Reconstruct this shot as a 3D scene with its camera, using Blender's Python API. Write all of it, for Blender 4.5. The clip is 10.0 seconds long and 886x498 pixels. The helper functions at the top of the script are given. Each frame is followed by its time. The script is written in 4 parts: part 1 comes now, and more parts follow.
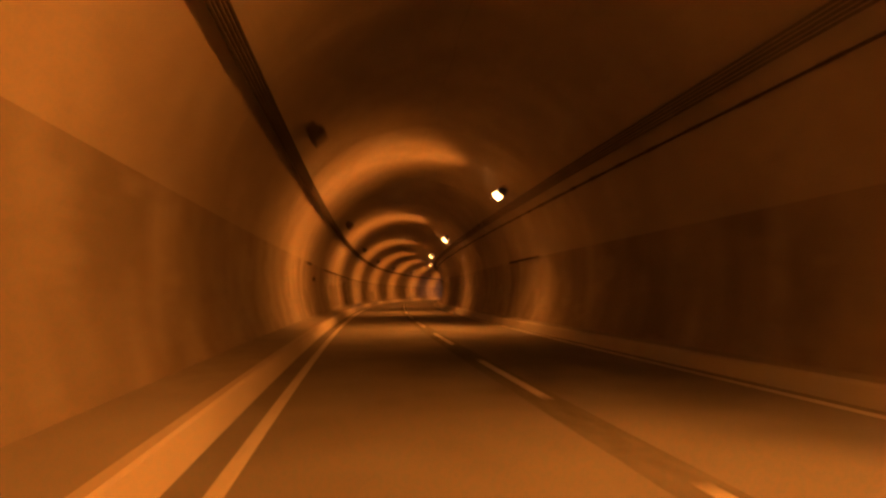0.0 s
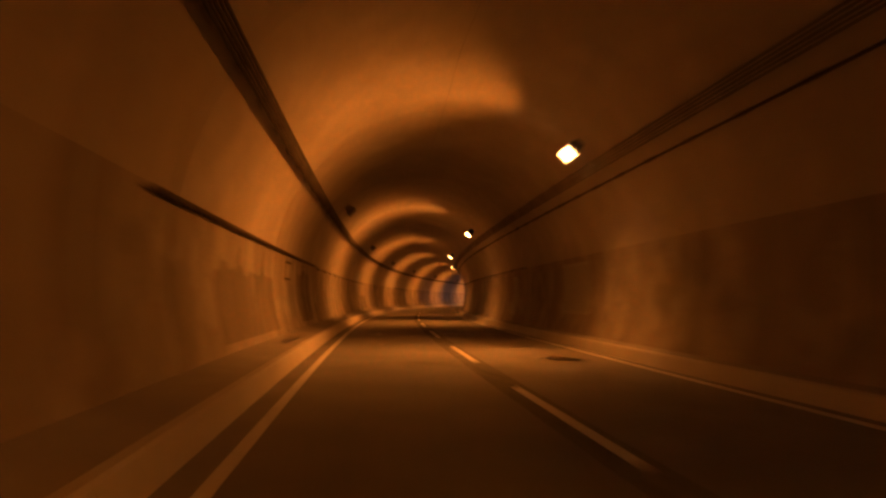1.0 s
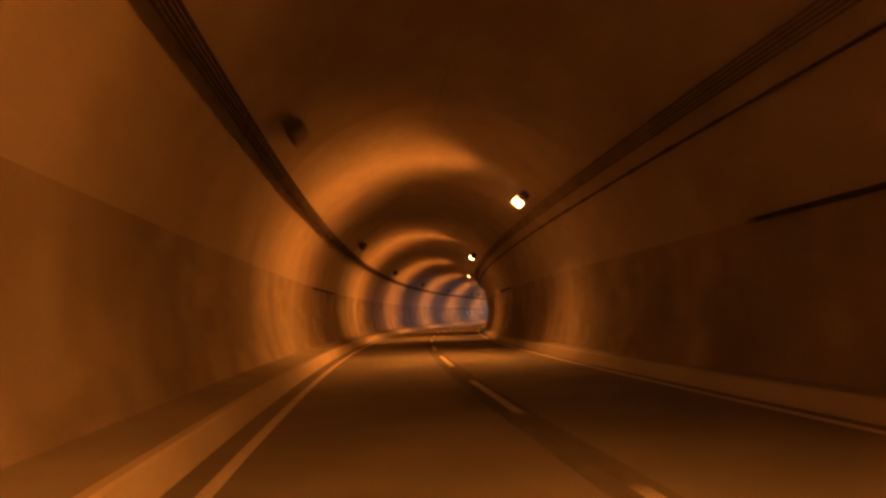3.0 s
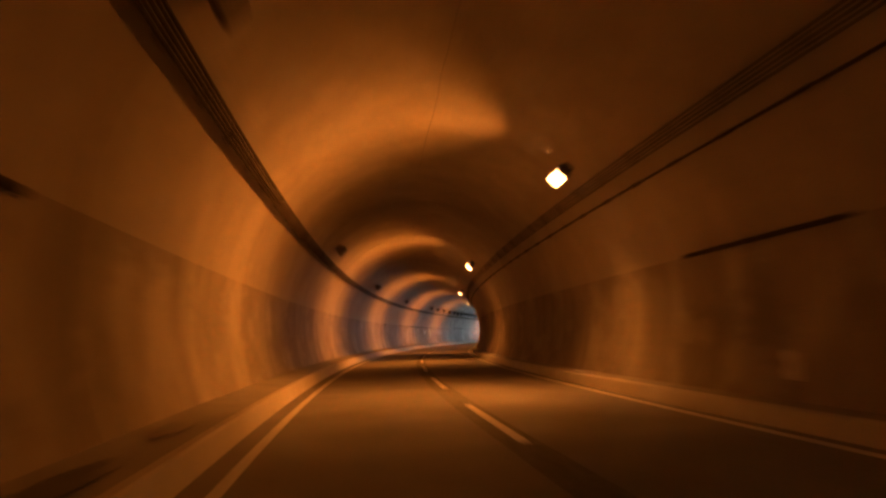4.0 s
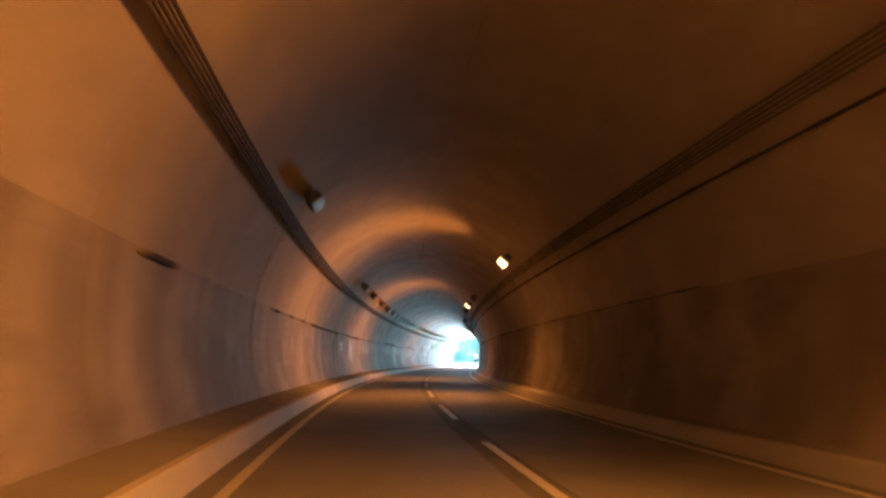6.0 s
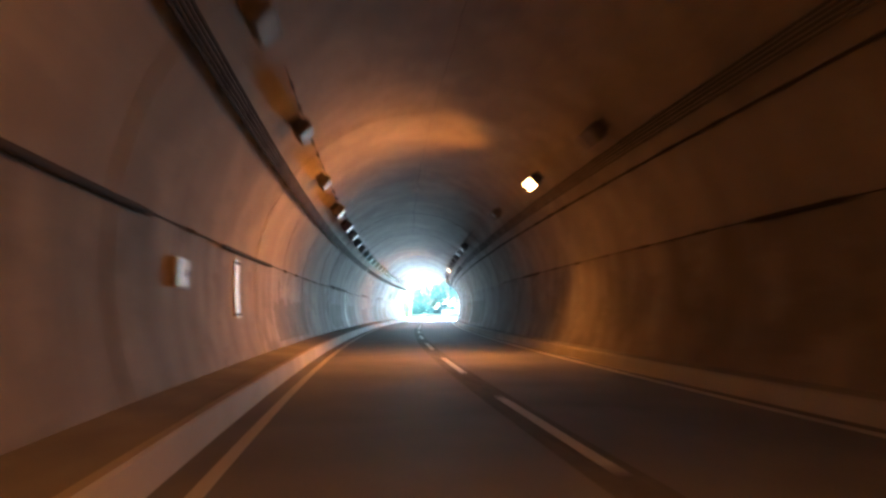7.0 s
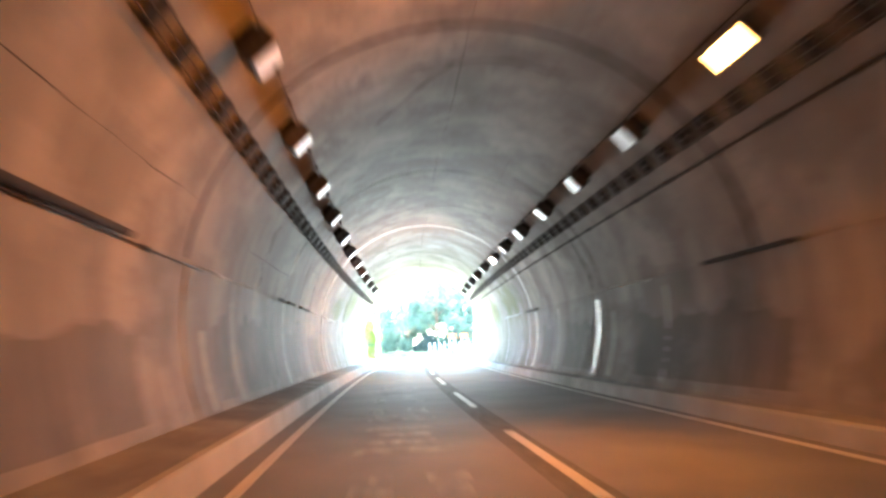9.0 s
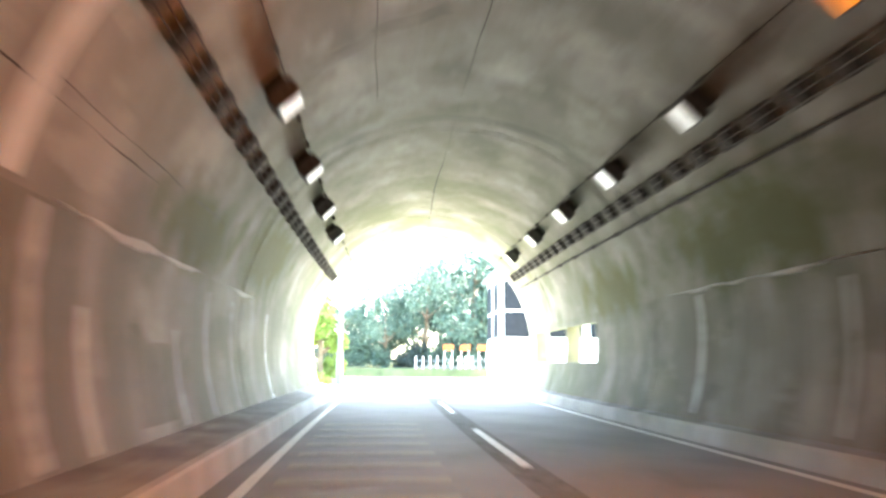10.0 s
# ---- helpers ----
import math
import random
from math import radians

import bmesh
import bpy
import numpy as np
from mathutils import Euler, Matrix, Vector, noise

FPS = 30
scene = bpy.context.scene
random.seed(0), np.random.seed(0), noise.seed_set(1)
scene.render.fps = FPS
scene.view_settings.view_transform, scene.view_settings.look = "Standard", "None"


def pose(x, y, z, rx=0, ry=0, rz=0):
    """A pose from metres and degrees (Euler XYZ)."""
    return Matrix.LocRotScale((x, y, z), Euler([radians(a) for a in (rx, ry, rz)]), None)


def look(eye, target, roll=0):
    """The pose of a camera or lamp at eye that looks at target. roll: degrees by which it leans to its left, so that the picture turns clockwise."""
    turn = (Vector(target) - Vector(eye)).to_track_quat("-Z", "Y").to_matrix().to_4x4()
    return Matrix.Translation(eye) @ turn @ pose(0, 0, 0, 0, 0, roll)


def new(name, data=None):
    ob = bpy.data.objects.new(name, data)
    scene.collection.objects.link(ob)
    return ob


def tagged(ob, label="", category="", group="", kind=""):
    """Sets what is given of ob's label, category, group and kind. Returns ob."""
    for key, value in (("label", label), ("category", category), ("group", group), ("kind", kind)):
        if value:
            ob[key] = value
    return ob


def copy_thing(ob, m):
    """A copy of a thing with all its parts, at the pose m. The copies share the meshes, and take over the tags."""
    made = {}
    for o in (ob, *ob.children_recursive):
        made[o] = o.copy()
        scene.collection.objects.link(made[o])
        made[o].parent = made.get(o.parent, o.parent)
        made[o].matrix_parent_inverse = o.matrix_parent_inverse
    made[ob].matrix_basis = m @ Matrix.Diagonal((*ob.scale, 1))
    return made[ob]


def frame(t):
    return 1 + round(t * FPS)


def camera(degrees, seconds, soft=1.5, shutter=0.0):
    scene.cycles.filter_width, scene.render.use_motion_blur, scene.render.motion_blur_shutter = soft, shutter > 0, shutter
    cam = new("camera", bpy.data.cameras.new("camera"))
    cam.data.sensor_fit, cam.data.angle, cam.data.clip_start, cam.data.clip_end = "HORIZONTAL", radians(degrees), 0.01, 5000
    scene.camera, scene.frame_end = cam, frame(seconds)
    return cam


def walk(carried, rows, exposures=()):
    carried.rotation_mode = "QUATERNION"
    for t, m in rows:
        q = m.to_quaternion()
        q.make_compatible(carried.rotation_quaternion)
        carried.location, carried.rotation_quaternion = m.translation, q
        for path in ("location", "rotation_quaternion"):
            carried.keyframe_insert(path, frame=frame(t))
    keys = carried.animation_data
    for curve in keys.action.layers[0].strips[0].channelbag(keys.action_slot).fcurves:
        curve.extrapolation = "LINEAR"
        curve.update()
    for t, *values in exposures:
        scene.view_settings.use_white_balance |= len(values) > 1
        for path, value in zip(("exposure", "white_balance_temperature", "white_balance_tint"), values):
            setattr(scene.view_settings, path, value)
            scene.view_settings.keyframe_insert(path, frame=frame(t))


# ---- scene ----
# The tunnel's axis: curvature (1/m, positive to the left) over the distance along it.
# PORTAL on this scale is the world's origin, with the road leaving along +y.
PORTAL = 336.0
END = 342.0                              # outer face of the portal, past the last lamps
CURVE_AT = [-80, -20, 20, 60, 100, 140, 180, 220, 260, 300, 340, 342, 600]
CURVE = [-0.000634, -0.000634, -0.000989, -0.001065, -0.002611, -0.002623, -0.002841, -0.002673, -0.001514, -0.001033, -0.001623, 0.000000, 0.000000]
STEP = 1.0
S_GRID = np.arange(-80.0, 601.0, STEP)
_k = np.interp(S_GRID, CURVE_AT, CURVE)
HEAD = np.concatenate([[0.0], np.cumsum((_k[1:] + _k[:-1]) * STEP / 2)])
HEAD -= np.interp(PORTAL, S_GRID, HEAD)
_dx, _dy = -np.sin(HEAD), np.cos(HEAD)
AX = np.concatenate([[0.0], np.cumsum((_dx[1:] + _dx[:-1]) * STEP / 2)])
AY = np.concatenate([[0.0], np.cumsum((_dy[1:] + _dy[:-1]) * STEP / 2)])
AX -= np.interp(PORTAL, S_GRID, AX)
AY -= np.interp(PORTAL, S_GRID, AY)


def heading(s):
    return float(np.interp(s, S_GRID, HEAD))


def at(s, x, z):
    """The world place s metres along the tunnel, x to the right of the centre line, z above the road."""
    h = heading(s)
    return Vector((float(np.interp(s, S_GRID, AX)) + x * math.cos(h),
                   float(np.interp(s, S_GRID, AY)) + x * math.sin(h), z))


def frame_at(s, x, z):
    """A pose there whose y axis runs along the tunnel and whose x axis points right."""
    return Matrix.Translation(at(s, x, z)) @ Matrix.Rotation(heading(s), 4, "Z")


# ---------- camera ----------
EYE = 1.443
# seconds, metres along the tunnel, metres right of the centre line, then turn to the left, tilt and lean in degrees
DRIVE = [
    (0.0, 0.28, -2.596, -7.274, 3.669, -0.107),
    (0.5, 17.22, -2.470, -7.163, 3.819, -0.209),
    (1.0, 33.84, -2.412, -6.312, 4.144, 0.417),
    (1.5, 50.42, -2.379, -6.306, 4.771, -0.090),
    (2.0, 67.22, -2.358, -6.738, 5.023, -0.913),
    (2.5, 83.20, -2.323, -6.813, 5.161, -1.554),
    (2.7, 89.79, -2.299, -7.111, 5.289, -1.743),
    (3.8, 124.52, -2.233, -7.917, 6.794, -1.834),
    (4.0, 130.44, -2.282, -8.269, 7.203, -1.667),
    (4.5, 146.52, -2.213, -8.165, 8.052, -1.128),
    (5.0, 160.62, -2.200, -7.896, 8.887, -0.504),
    (5.5, 177.83, -2.337, -8.074, 9.590, 0.162),
    (5.7, 183.85, -2.297, -7.806, 9.446, 0.444),
    (6.8, 217.24, -2.250, -7.750, 6.086, -0.350),
    (7.0, 223.67, -2.320, -7.712, 5.127, -0.774),
    (7.5, 239.02, -2.306, -6.048, 5.114, -0.584),
    (8.0, 254.35, -2.249, -4.947, 5.323, -1.233),
    (8.5, 269.08, -2.200, -6.233, 6.560, -1.397),
    (9.0, 283.39, -2.049, -5.510, 7.961, -1.872),
    (9.5, 297.41, -2.279, -5.945, 8.563, -0.776),
    (10.0, 310.00, -2.181, -6.071, 9.193, 0.390),
]
cam = camera(65.27, 10.0, soft=2.8, shutter=0.55)


def drive_pose(s, x, turn, tilt, lean):
    m = frame_at(s, x, EYE)
    return m @ Matrix.Rotation(radians(turn), 4, "Z") @ \
        Matrix.Rotation(radians(90 + tilt), 4, "X") @ Matrix.Rotation(radians(lean), 4, "Z")


EXPOSURES = [(0.0, 6.75, 6400, 10), (0.5, 6.55, 6400, 10), (1.0, 6.65, 6400, 10), (1.5, 6.85, 6400, 10), (2.0, 6.35, 6400, 10), (2.5, 6.8, 6400, 10), (4.0, 6.75, 6400, 10), (4.5, 6.9, 6300, 4), (5.0, 6.75, 6200, 4), (5.5, 6.7, 5300, -10),
             (6.8, 6.8, 5050, -8), (7.1, 6.8, 5050, -7), (7.5, 6.8, 5350, 4), (8.0, 7.6, 5700, -4), (8.3, 7.3, 6500, 2), (8.5, 7.25, 6500, 1), (9.0, 6.65, 6200, 1), (9.5, 6.7, 6500, -1), (10.0, 5.75, 7100, 6)]
walk(cam, [(t, drive_pose(*row)) for t, *row in DRIVE], EXPOSURES)

# ---------- daylight ----------
SUN_UP, SUN_ROUND = radians(62), radians(20)
world = bpy.data.worlds.new("sky")
scene.world = world
world.use_nodes = True
wt = world.node_tree
sky = wt.nodes.new("ShaderNodeTexSky")
sky.sky_type, sky.sun_disc = "NISHITA", False
sky.sun_elevation, sky.sun_rotation = SUN_UP, SUN_ROUND
wt.nodes["Background"].inputs["Strength"].default_value = 0.12
wt.links.new(sky.outputs[0], wt.nodes["Background"].inputs["Color"])
sun = new("sun", bpy.data.lights.new("sun", "SUN"))
sun.data.energy, sun.data.angle, sun.data.color = 4.0, radians(0.5), (1.0, 0.95, 0.88)
_d = Vector((math.sin(SUN_ROUND) * math.cos(SUN_UP), math.cos(SUN_ROUND) * math.cos(SUN_UP), math.sin(SUN_UP)))
sun.matrix_world = look(_d * 50, (0, 0, 0))
# the bright sky in the portal's opening
day = new("portal_sky_light", bpy.data.lights.new("portal_sky_light", "AREA"))
day.data.shape, day.data.size, day.data.size_y = "RECTANGLE", 8.6, 3.6
day.data.energy, day.data.color, day.data.spread = 7.5, (0.92, 0.97, 1.0), radians(32)
# tipped up a little: much of this light is thrown back by the sunlit road outside
day.matrix_world = frame_at(END - 0.3, -0.35, 2.3) @ Matrix.Rotation(radians(-90 - 5), 4, "X")
SODIUM = (1.0, 0.245, 0.024)
ACROSS_WATTS, DOWN_WATTS = 4.0, 1.6      # each lamp throws one beam across the road and one down


# ---------- materials ----------
class Nodes:
    """Short hand for a node material."""

    def __init__(self, name, rough=0.8, metal=0.0):
        self.mat = bpy.data.materials.new(name)
        self.mat.use_nodes = True
        self.t = self.mat.node_tree
        self.bsdf = self.t.nodes["Principled BSDF"]
        self.bsdf.inputs["Roughness"].default_value = rough
        self.bsdf.inputs["Metallic"].default_value = metal
        self.coord = self.t.nodes.new("ShaderNodeTexCoord")

    def link(self, a, b):
        self.t.links.new(a, b)

    def noise(self, scale, detail=4, stretch=(1, 1, 1), rough=0.55, where="Object"):
        mp = self.t.nodes.new("ShaderNodeMapping")
        mp.inputs["Scale"].default_value = stretch
        n = self.t.nodes.new("ShaderNodeTexNoise")
        n.inputs["Scale"].default_value = scale
        n.inputs["Detail"].default_value = detail
        n.inputs["Roughness"].default_value = rough
        self.link(self.coord.outputs[where], mp.inputs[0])
        self.link(mp.outputs[0], n.inputs["Vector"])
        return n.outputs["Fac"]

    def ramp(self, fac, lo, hi, a=0.0, b=1.0):
        r = self.t.nodes.new("ShaderNodeMapRange")
        r.inputs["From Min"].default_value, r.inputs["From Max"].default_value = lo, hi
        r.inputs["To Min"].default_value, r.inputs["To Max"].default_value = a, b
        self.link(fac, r.inputs["Value"])
        return r.outputs[0]

    def mix(self, fac, a, b):
        m = self.t.nodes.new("ShaderNodeMix")
        m.data_type = "RGBA"
        for sock, v in ((m.inputs["Factor"], fac), (m.inputs[6], a), (m.inputs[7], b)):
            if isinstance(v, tuple):
                sock.default_value = (*v, 1.0)
            elif isinstance(v, float):
                sock.default_value = v
            else:
                self.link(v, sock)
        return m.outputs[2]

    def times(self, a, b, op="MULTIPLY"):
        m = self.t.nodes.new("ShaderNodeMath")
        m.operation = op
        for i, v in enumerate((a, b)):
            if isinstance(v, float):
                m.inputs[i].default_value = v
            else:
                self.link(v, m.inputs[i])
        return m.outputs[0]

    def blob(self, centre, radii):
        """1 at the centre of an ellipsoid, 0 on its skin, negative outside."""
        m = self.t.nodes.new("ShaderNodeMapping")
        m.vector_type = "TEXTURE"
        m.inputs["Location"].default_value, m.inputs["Scale"].default_value = centre, radii
        l = self.t.nodes.new("ShaderNodeVectorMath")
        l.operation = "LENGTH"
        self.link(self.coord.outputs["Object"], m.inputs[0])
        self.link(m.outputs[0], l.inputs[0])
        return self.times(1.0, l.outputs["Value"], "SUBTRACT")

    def axis(self, which):
        x = self.t.nodes.new("ShaderNodeSeparateXYZ")
        self.link(self.coord.outputs["Object"], x.inputs[0])
        return x.outputs[which]

    def color(self, c):
        if isinstance(c, tuple):
            self.bsdf.inputs["Base Color"].default_value = (*c, 1)
        else:
            self.link(c, self.bsdf.inputs["Base Color"])
        return self

    def rough(self, r):
        self.link(r, self.bsdf.inputs["Roughness"])
        return self

    def bump(self, h, strength=0.3, dist=0.01):
        b = self.t.nodes.new("ShaderNodeBump")
        b.inputs["Strength"].default_value, b.inputs["Distance"].default_value = strength, dist
        self.link(h, b.inputs["Height"])
        self.link(b.outputs[0], self.bsdf.inputs["Normal"])
        return self


def simple(name, c, rough=0.6, metal=0.0, vary=0.25, scale=6.0, bump=0.0, gleam=0.5):
    n = Nodes(name, rough, metal)
    f = n.noise(scale, 5)
    dark = tuple(v * (1 - vary) for v in c)
    light = tuple(min(1, v * (1 + vary * 0.6)) for v in c)
    n.color(n.mix(n.ramp(f, 0.35, 0.65), dark, light))
    if bump:
        n.bump(n.noise(scale * 6, 4), bump, 0.004)
    n.bsdf.inputs["Specular IOR Level"].default_value = gleam
    return n.mat


def concrete(name, base, soot, gloss=0.85, moss_dim=False, deep=0.35):
    """Cast concrete with blotches, run-down streaks, pale lime bloom and, near the open air, mossy patches over a
    colour dimmed against the portal light.
    """
    n = Nodes(name, gloss)
    n.bsdf.inputs["Specular IOR Level"].default_value = 0.08
    # the deep stretch is evenly sooted; leaks and stains grow towards the open end
    wear = n.ramp(n.axis("Y"), -130.0, -25.0, deep, 1.0)
    blot = n.ramp(n.noise(0.3, 5), 0.3, 0.72)
    band = n.ramp(n.noise(0.55, 4, (1, 1, 0.06), 0.5), 0.42, 0.62)
    streak = n.ramp(n.noise(1.3, 6, (1, 1, 0.07), 0.6), 0.46, 0.64)
    thin = n.ramp(n.noise(5.0, 5, (1, 1, 0.05)), 0.52, 0.72)
    cloud = n.ramp(n.noise(0.7, 7, (1, 1, 0.8), 0.62), 0.4, 0.66)
    fine = n.ramp(n.noise(9.0, 5), 0.3, 0.7)
    even = tuple(v * 0.6 + w * 0.4 for v, w in zip(base, soot))
    c = n.mix(n.times(blot, 0.5), base, tuple(v * 0.66 for v in base))
    c = n.mix(n.times(band, 0.65), c, soot)
    c = n.mix(n.times(cloud, 0.6), c, soot)
    c = n.mix(n.times(streak, 0.6), c, soot)
    c = n.mix(n.times(thin, 0.35), c, tuple(v * 0.7 for v in soot))
    rust = n.ramp(n.noise(1.7, 6, (1, 1, 0.06)), 0.58, 0.74)
    c = n.mix(n.times(rust, 0.4), c, (0.17, 0.115, 0.075))
    stain = n.ramp(n.noise(0.42, 6, (1, 0.7, 1), 0.62), 0.52, 0.58)
    c = n.mix(n.times(stain, 0.55), c, tuple(v * 0.8 for v in soot))
    mend = n.ramp(n.noise(0.55, 5, (0.8, 1, 1.2), 0.6), 0.575, 0.61)
    c = n.mix(n.times(mend, 0.3), c, tuple(min(0.72, v * 1.15) for v in base))
    lime = n.ramp(n.noise(1.9, 6, (1, 1, 0.07)), 0.6, 0.72)
    c = n.mix(n.times(lime, 0.5), c, (0.62, 0.6, 0.56))
    c = n.mix(wear, even, c)
    c = n.mix(n.times(fine, 0.12), c, tuple(v * 0.5 for v in base))
    if moss_dim:
        # Greenish tint; it also darkens the colour against the portal's strong light.
        near = n.times(n.ramp(n.axis("Y"), -24.0, 0.0), n.ramp(n.noise(0.6, 6), 0.36, 0.6, 0.5, 1.0))
        c = n.mix(n.times(near, 0.9), c, (0.13, 0.14, 0.075))
        for centre, radii in (((4.0, -14.5, 3.7), (1.8, 4.2, 1.3)), ((-4.6, -8.0, 4.0), (1.6, 3.8, 1.4)), ((4.3, -6.6, 3.4), (1.3, 3.2, 1.0)),
                              ((-4.9, -14.0, 3.6), (1.2, 3.0, 0.8)), ):
            spread = n.blob(centre, radii)
            grow = n.ramp(n.times(spread, n.times(n.times(n.noise(1.5, 8, (1, 1, 0.5), 0.66), -0.5, "ADD"), 2.0), "ADD"), -0.05, 0.5)
            c = n.mix(n.times(grow, 0.85), c, (0.1, 0.108, 0.022))
    n.color(c)
    n.bump(n.noise(14.0, 6), 0.2, 0.01)
    return n.mat


M_VAULT = concrete("vault_concrete", (0.58, 0.545, 0.5), (0.26, 0.238, 0.215), 0.85, True)
M_WALL = concrete("sooty_wall_panel", (0.5, 0.467, 0.428), (0.19, 0.174, 0.157), 0.8, True, 0.75)
M_KERB = concrete("kerb_concrete", (0.7, 0.7, 0.68), (0.42, 0.41, 0.39), 0.8)
M_DECK = concrete("walkway_concrete", (0.46, 0.46, 0.45), (0.17, 0.165, 0.16), 0.7)
M_FACE = concrete("portal_concrete", (0.5, 0.48, 0.44), (0.24, 0.22, 0.19), 0.9)


def road_material():
    n = Nodes("worn_pavement", 0.5)
    f = n.ramp(n.noise(0.5, 6), 0.35, 0.65)
    g = n.ramp(n.noise(40.0, 3), 0.3, 0.7)
    c = n.mix(f, (0.19, 0.192, 0.194), (0.265, 0.267, 0.267))
    c = n.mix(n.times(g, 0.35), c, (0.2, 0.2, 0.2))
    damp = n.ramp(n.noise(0.22, 5), 0.63, 0.7)
    c = n.mix(n.times(damp, 0.7), c, (0.11, 0.11, 0.11))
    n.color(c)
    n.rough(n.ramp(n.times(f, damp, "SUBTRACT"), -1.0, 1.0, 0.72, 0.88))
    n.bsdf.inputs["Specular IOR Level"].default_value = 0.22
    n.bump(n.noise(60.0, 3), 0.25, 0.006)
    return n.mat


M_ROAD = road_material()
M_ASPHALT = simple("outdoor_pavement", (0.3, 0.3, 0.29), 0.85, 0, 0.3, 3.0, 0.4)


def paint_material():
    n = Nodes("worn_white_road_paint", 0.6)
    w = n.ramp(n.noise(7.0, 6), 0.56, 0.7)
    n.color(n.mix(w, (0.66, 0.66, 0.64), (0.32, 0.32, 0.31)))
    n.bsdf.inputs["Specular IOR Level"].default_value = 0.2
    n.bump(n.noise(50.0, 3), 0.3, 0.004)
    return n.mat


M_PAINT = paint_material()
M_DARK = simple("dark_painted_steel", (0.035, 0.032, 0.03), 0.55, 0.3, 0.35, 8)
M_CABLE = simple("dusty_cable_sheath", (0.085, 0.077, 0.07), 0.9, 0, 0.3, 3, gleam=0.08)
M_DUSTY = simple("dust_grey_cable_sheath", (0.2, 0.185, 0.17), 0.95, 0, 0.3, 3, gleam=0.05)
M_GALV = simple("galvanised_steel", (0.42, 0.43, 0.44), 0.45, 0.8, 0.2, 9)
M_TRAY = simple("sooted_tray_steel", (0.075, 0.066, 0.058), 0.9, 0.0, 0.35, 5, gleam=0.08)
M_HOUSING = simple("lamp_housing_grey", (0.13, 0.125, 0.12), 0.7, 0.1, 0.3, 8, gleam=0.2)
M_BOOST = simple("white_lamp_glass", (0.84, 0.85, 0.86), 0.5, 0.0, 0.06, 8, gleam=0.25)
M_PIPE = simple("pale_drain_pipe", (0.8, 0.79, 0.76), 0.5, 0, 0.25, 4)
M_OLD_LENS = simple("sooted_lamp_glass", (0.22, 0.2, 0.18), 0.6, 0, 0.2, 5, gleam=0.15)
M_BARK = simple("bark", (0.11, 0.085, 0.06), 0.9, 0, 0.4, 10, 0.5)
M_GRASS = simple("grass_ground", (0.085, 0.11, 0.045), 0.95, 0, 0.4, 0.6, 0.5)
M_POLE = simple("concrete_pole", (0.1, 0.1, 0.097), 0.8, 0, 0.2, 5)
M_ORANGE = simple("orange_barrier_plastic", (0.45, 0.1, 0.012), 0.7, 0, 0.15, 5)
M_WHITE = simple("white_painted_steel", (0.78, 0.78, 0.77), 0.45, 0, 0.12, 6)
M_PANE = simple("dark_window_glass", (0.012, 0.014, 0.02), 0.3, 0, 0.2, 2, gleam=0.12)
M_SLATE = simple("dark_cladding", (0.07, 0.075, 0.085), 0.5, 0, 0.25, 3)


def glow(name, c, power, glass=(0.8, 0.5, 0.2)):
    n = Nodes(name, 0.3)
    n.color(glass)
    n.bsdf.inputs["Emission Color"].default_value = (*c, 1)
    n.bsdf.inputs["Emission Strength"].default_value = power
    return n.mat


M_GLOW_WEAK = glow("failing_sodium_glass", (1.0, 0.27, 0.015), 0.024, (0.2, 0.055, 0.006))
M_GLOW = glow("sodium_glass", (1.0, 0.4, 0.1), 0.45)


def leaf_material(name, a, b):
    n = Nodes(name, 0.6)
    f = n.noise(1.2, 4)
    n.color(n.mix(n.ramp(f, 0.35, 0.65), a, b))
    n.bsdf.inputs["Specular IOR Level"].default_value = 0.15
    return n.mat


M_LEAF = leaf_material("leaves_deep_green", (0.034, 0.062, 0.05), (0.062, 0.104, 0.08))
M_LEAF2 = leaf_material("leaves_fresh_green", (0.09, 0.15, 0.03), (0.14, 0.2, 0.05))


# ---------- mesh helpers ----------
def mesh_from(name, verts, faces, mat, smooth=False):
    me = bpy.data.meshes.new(name)
    me.from_pydata([tuple(v) for v in verts], [], faces)
    me.materials.append(mat)
    if smooth:
        me.polygons.foreach_set("use_smooth", [True] * len(me.polygons))
    me.update()
    return me


def sweep(name, loop, stations, mat, smooth=False, closed=True, push=None, cap=True):
    """Runs a profile loop of (x, z) along the tunnel. push(s) offsets the points of the loop that come as (x, z, nx, nz)."""
    verts, faces, k = [], [], len(loop)
    for s in stations:
        d = push(s) if push else 0.0
        for q in loop:
            x, z = (q[0] + q[2] * d, q[1] + q[3] * d) if len(q) > 2 else q
            verts.append(at(s, x, z))
    for i in range(len(stations) - 1):
        for j in range(k if closed else k - 1):
            a, b = i * k + j, i * k + (j + 1) % k
            faces.append((a, b, b + k, a + k))
    if closed and cap:
        faces.append(tuple(range(k))[::-1])
        faces.append(tuple(range((len(stations) - 1) * k, len(stations) * k)))
    return mesh_from(name, verts, faces, mat, smooth)


def structure(name, me, label, category, parent=None):
    ob = new(name, me)
    ob.parent = parent
    return tagged(ob, label, category, kind="structure")


def part(name, bm, mat, parent, label="", m=None):
    """One mesh object under a thing; bm may be a mesh or a bmesh."""
    if isinstance(bm, bmesh.types.BMesh):
        me = bpy.data.meshes.new(name)
        bm.to_mesh(me)
        bm.free()
        me.materials.append(mat)
    else:
        me = bm
    ob = new(name, me)
    ob.parent = parent
    if m is not None:
        ob.matrix_basis = m
    return tagged(ob, label)


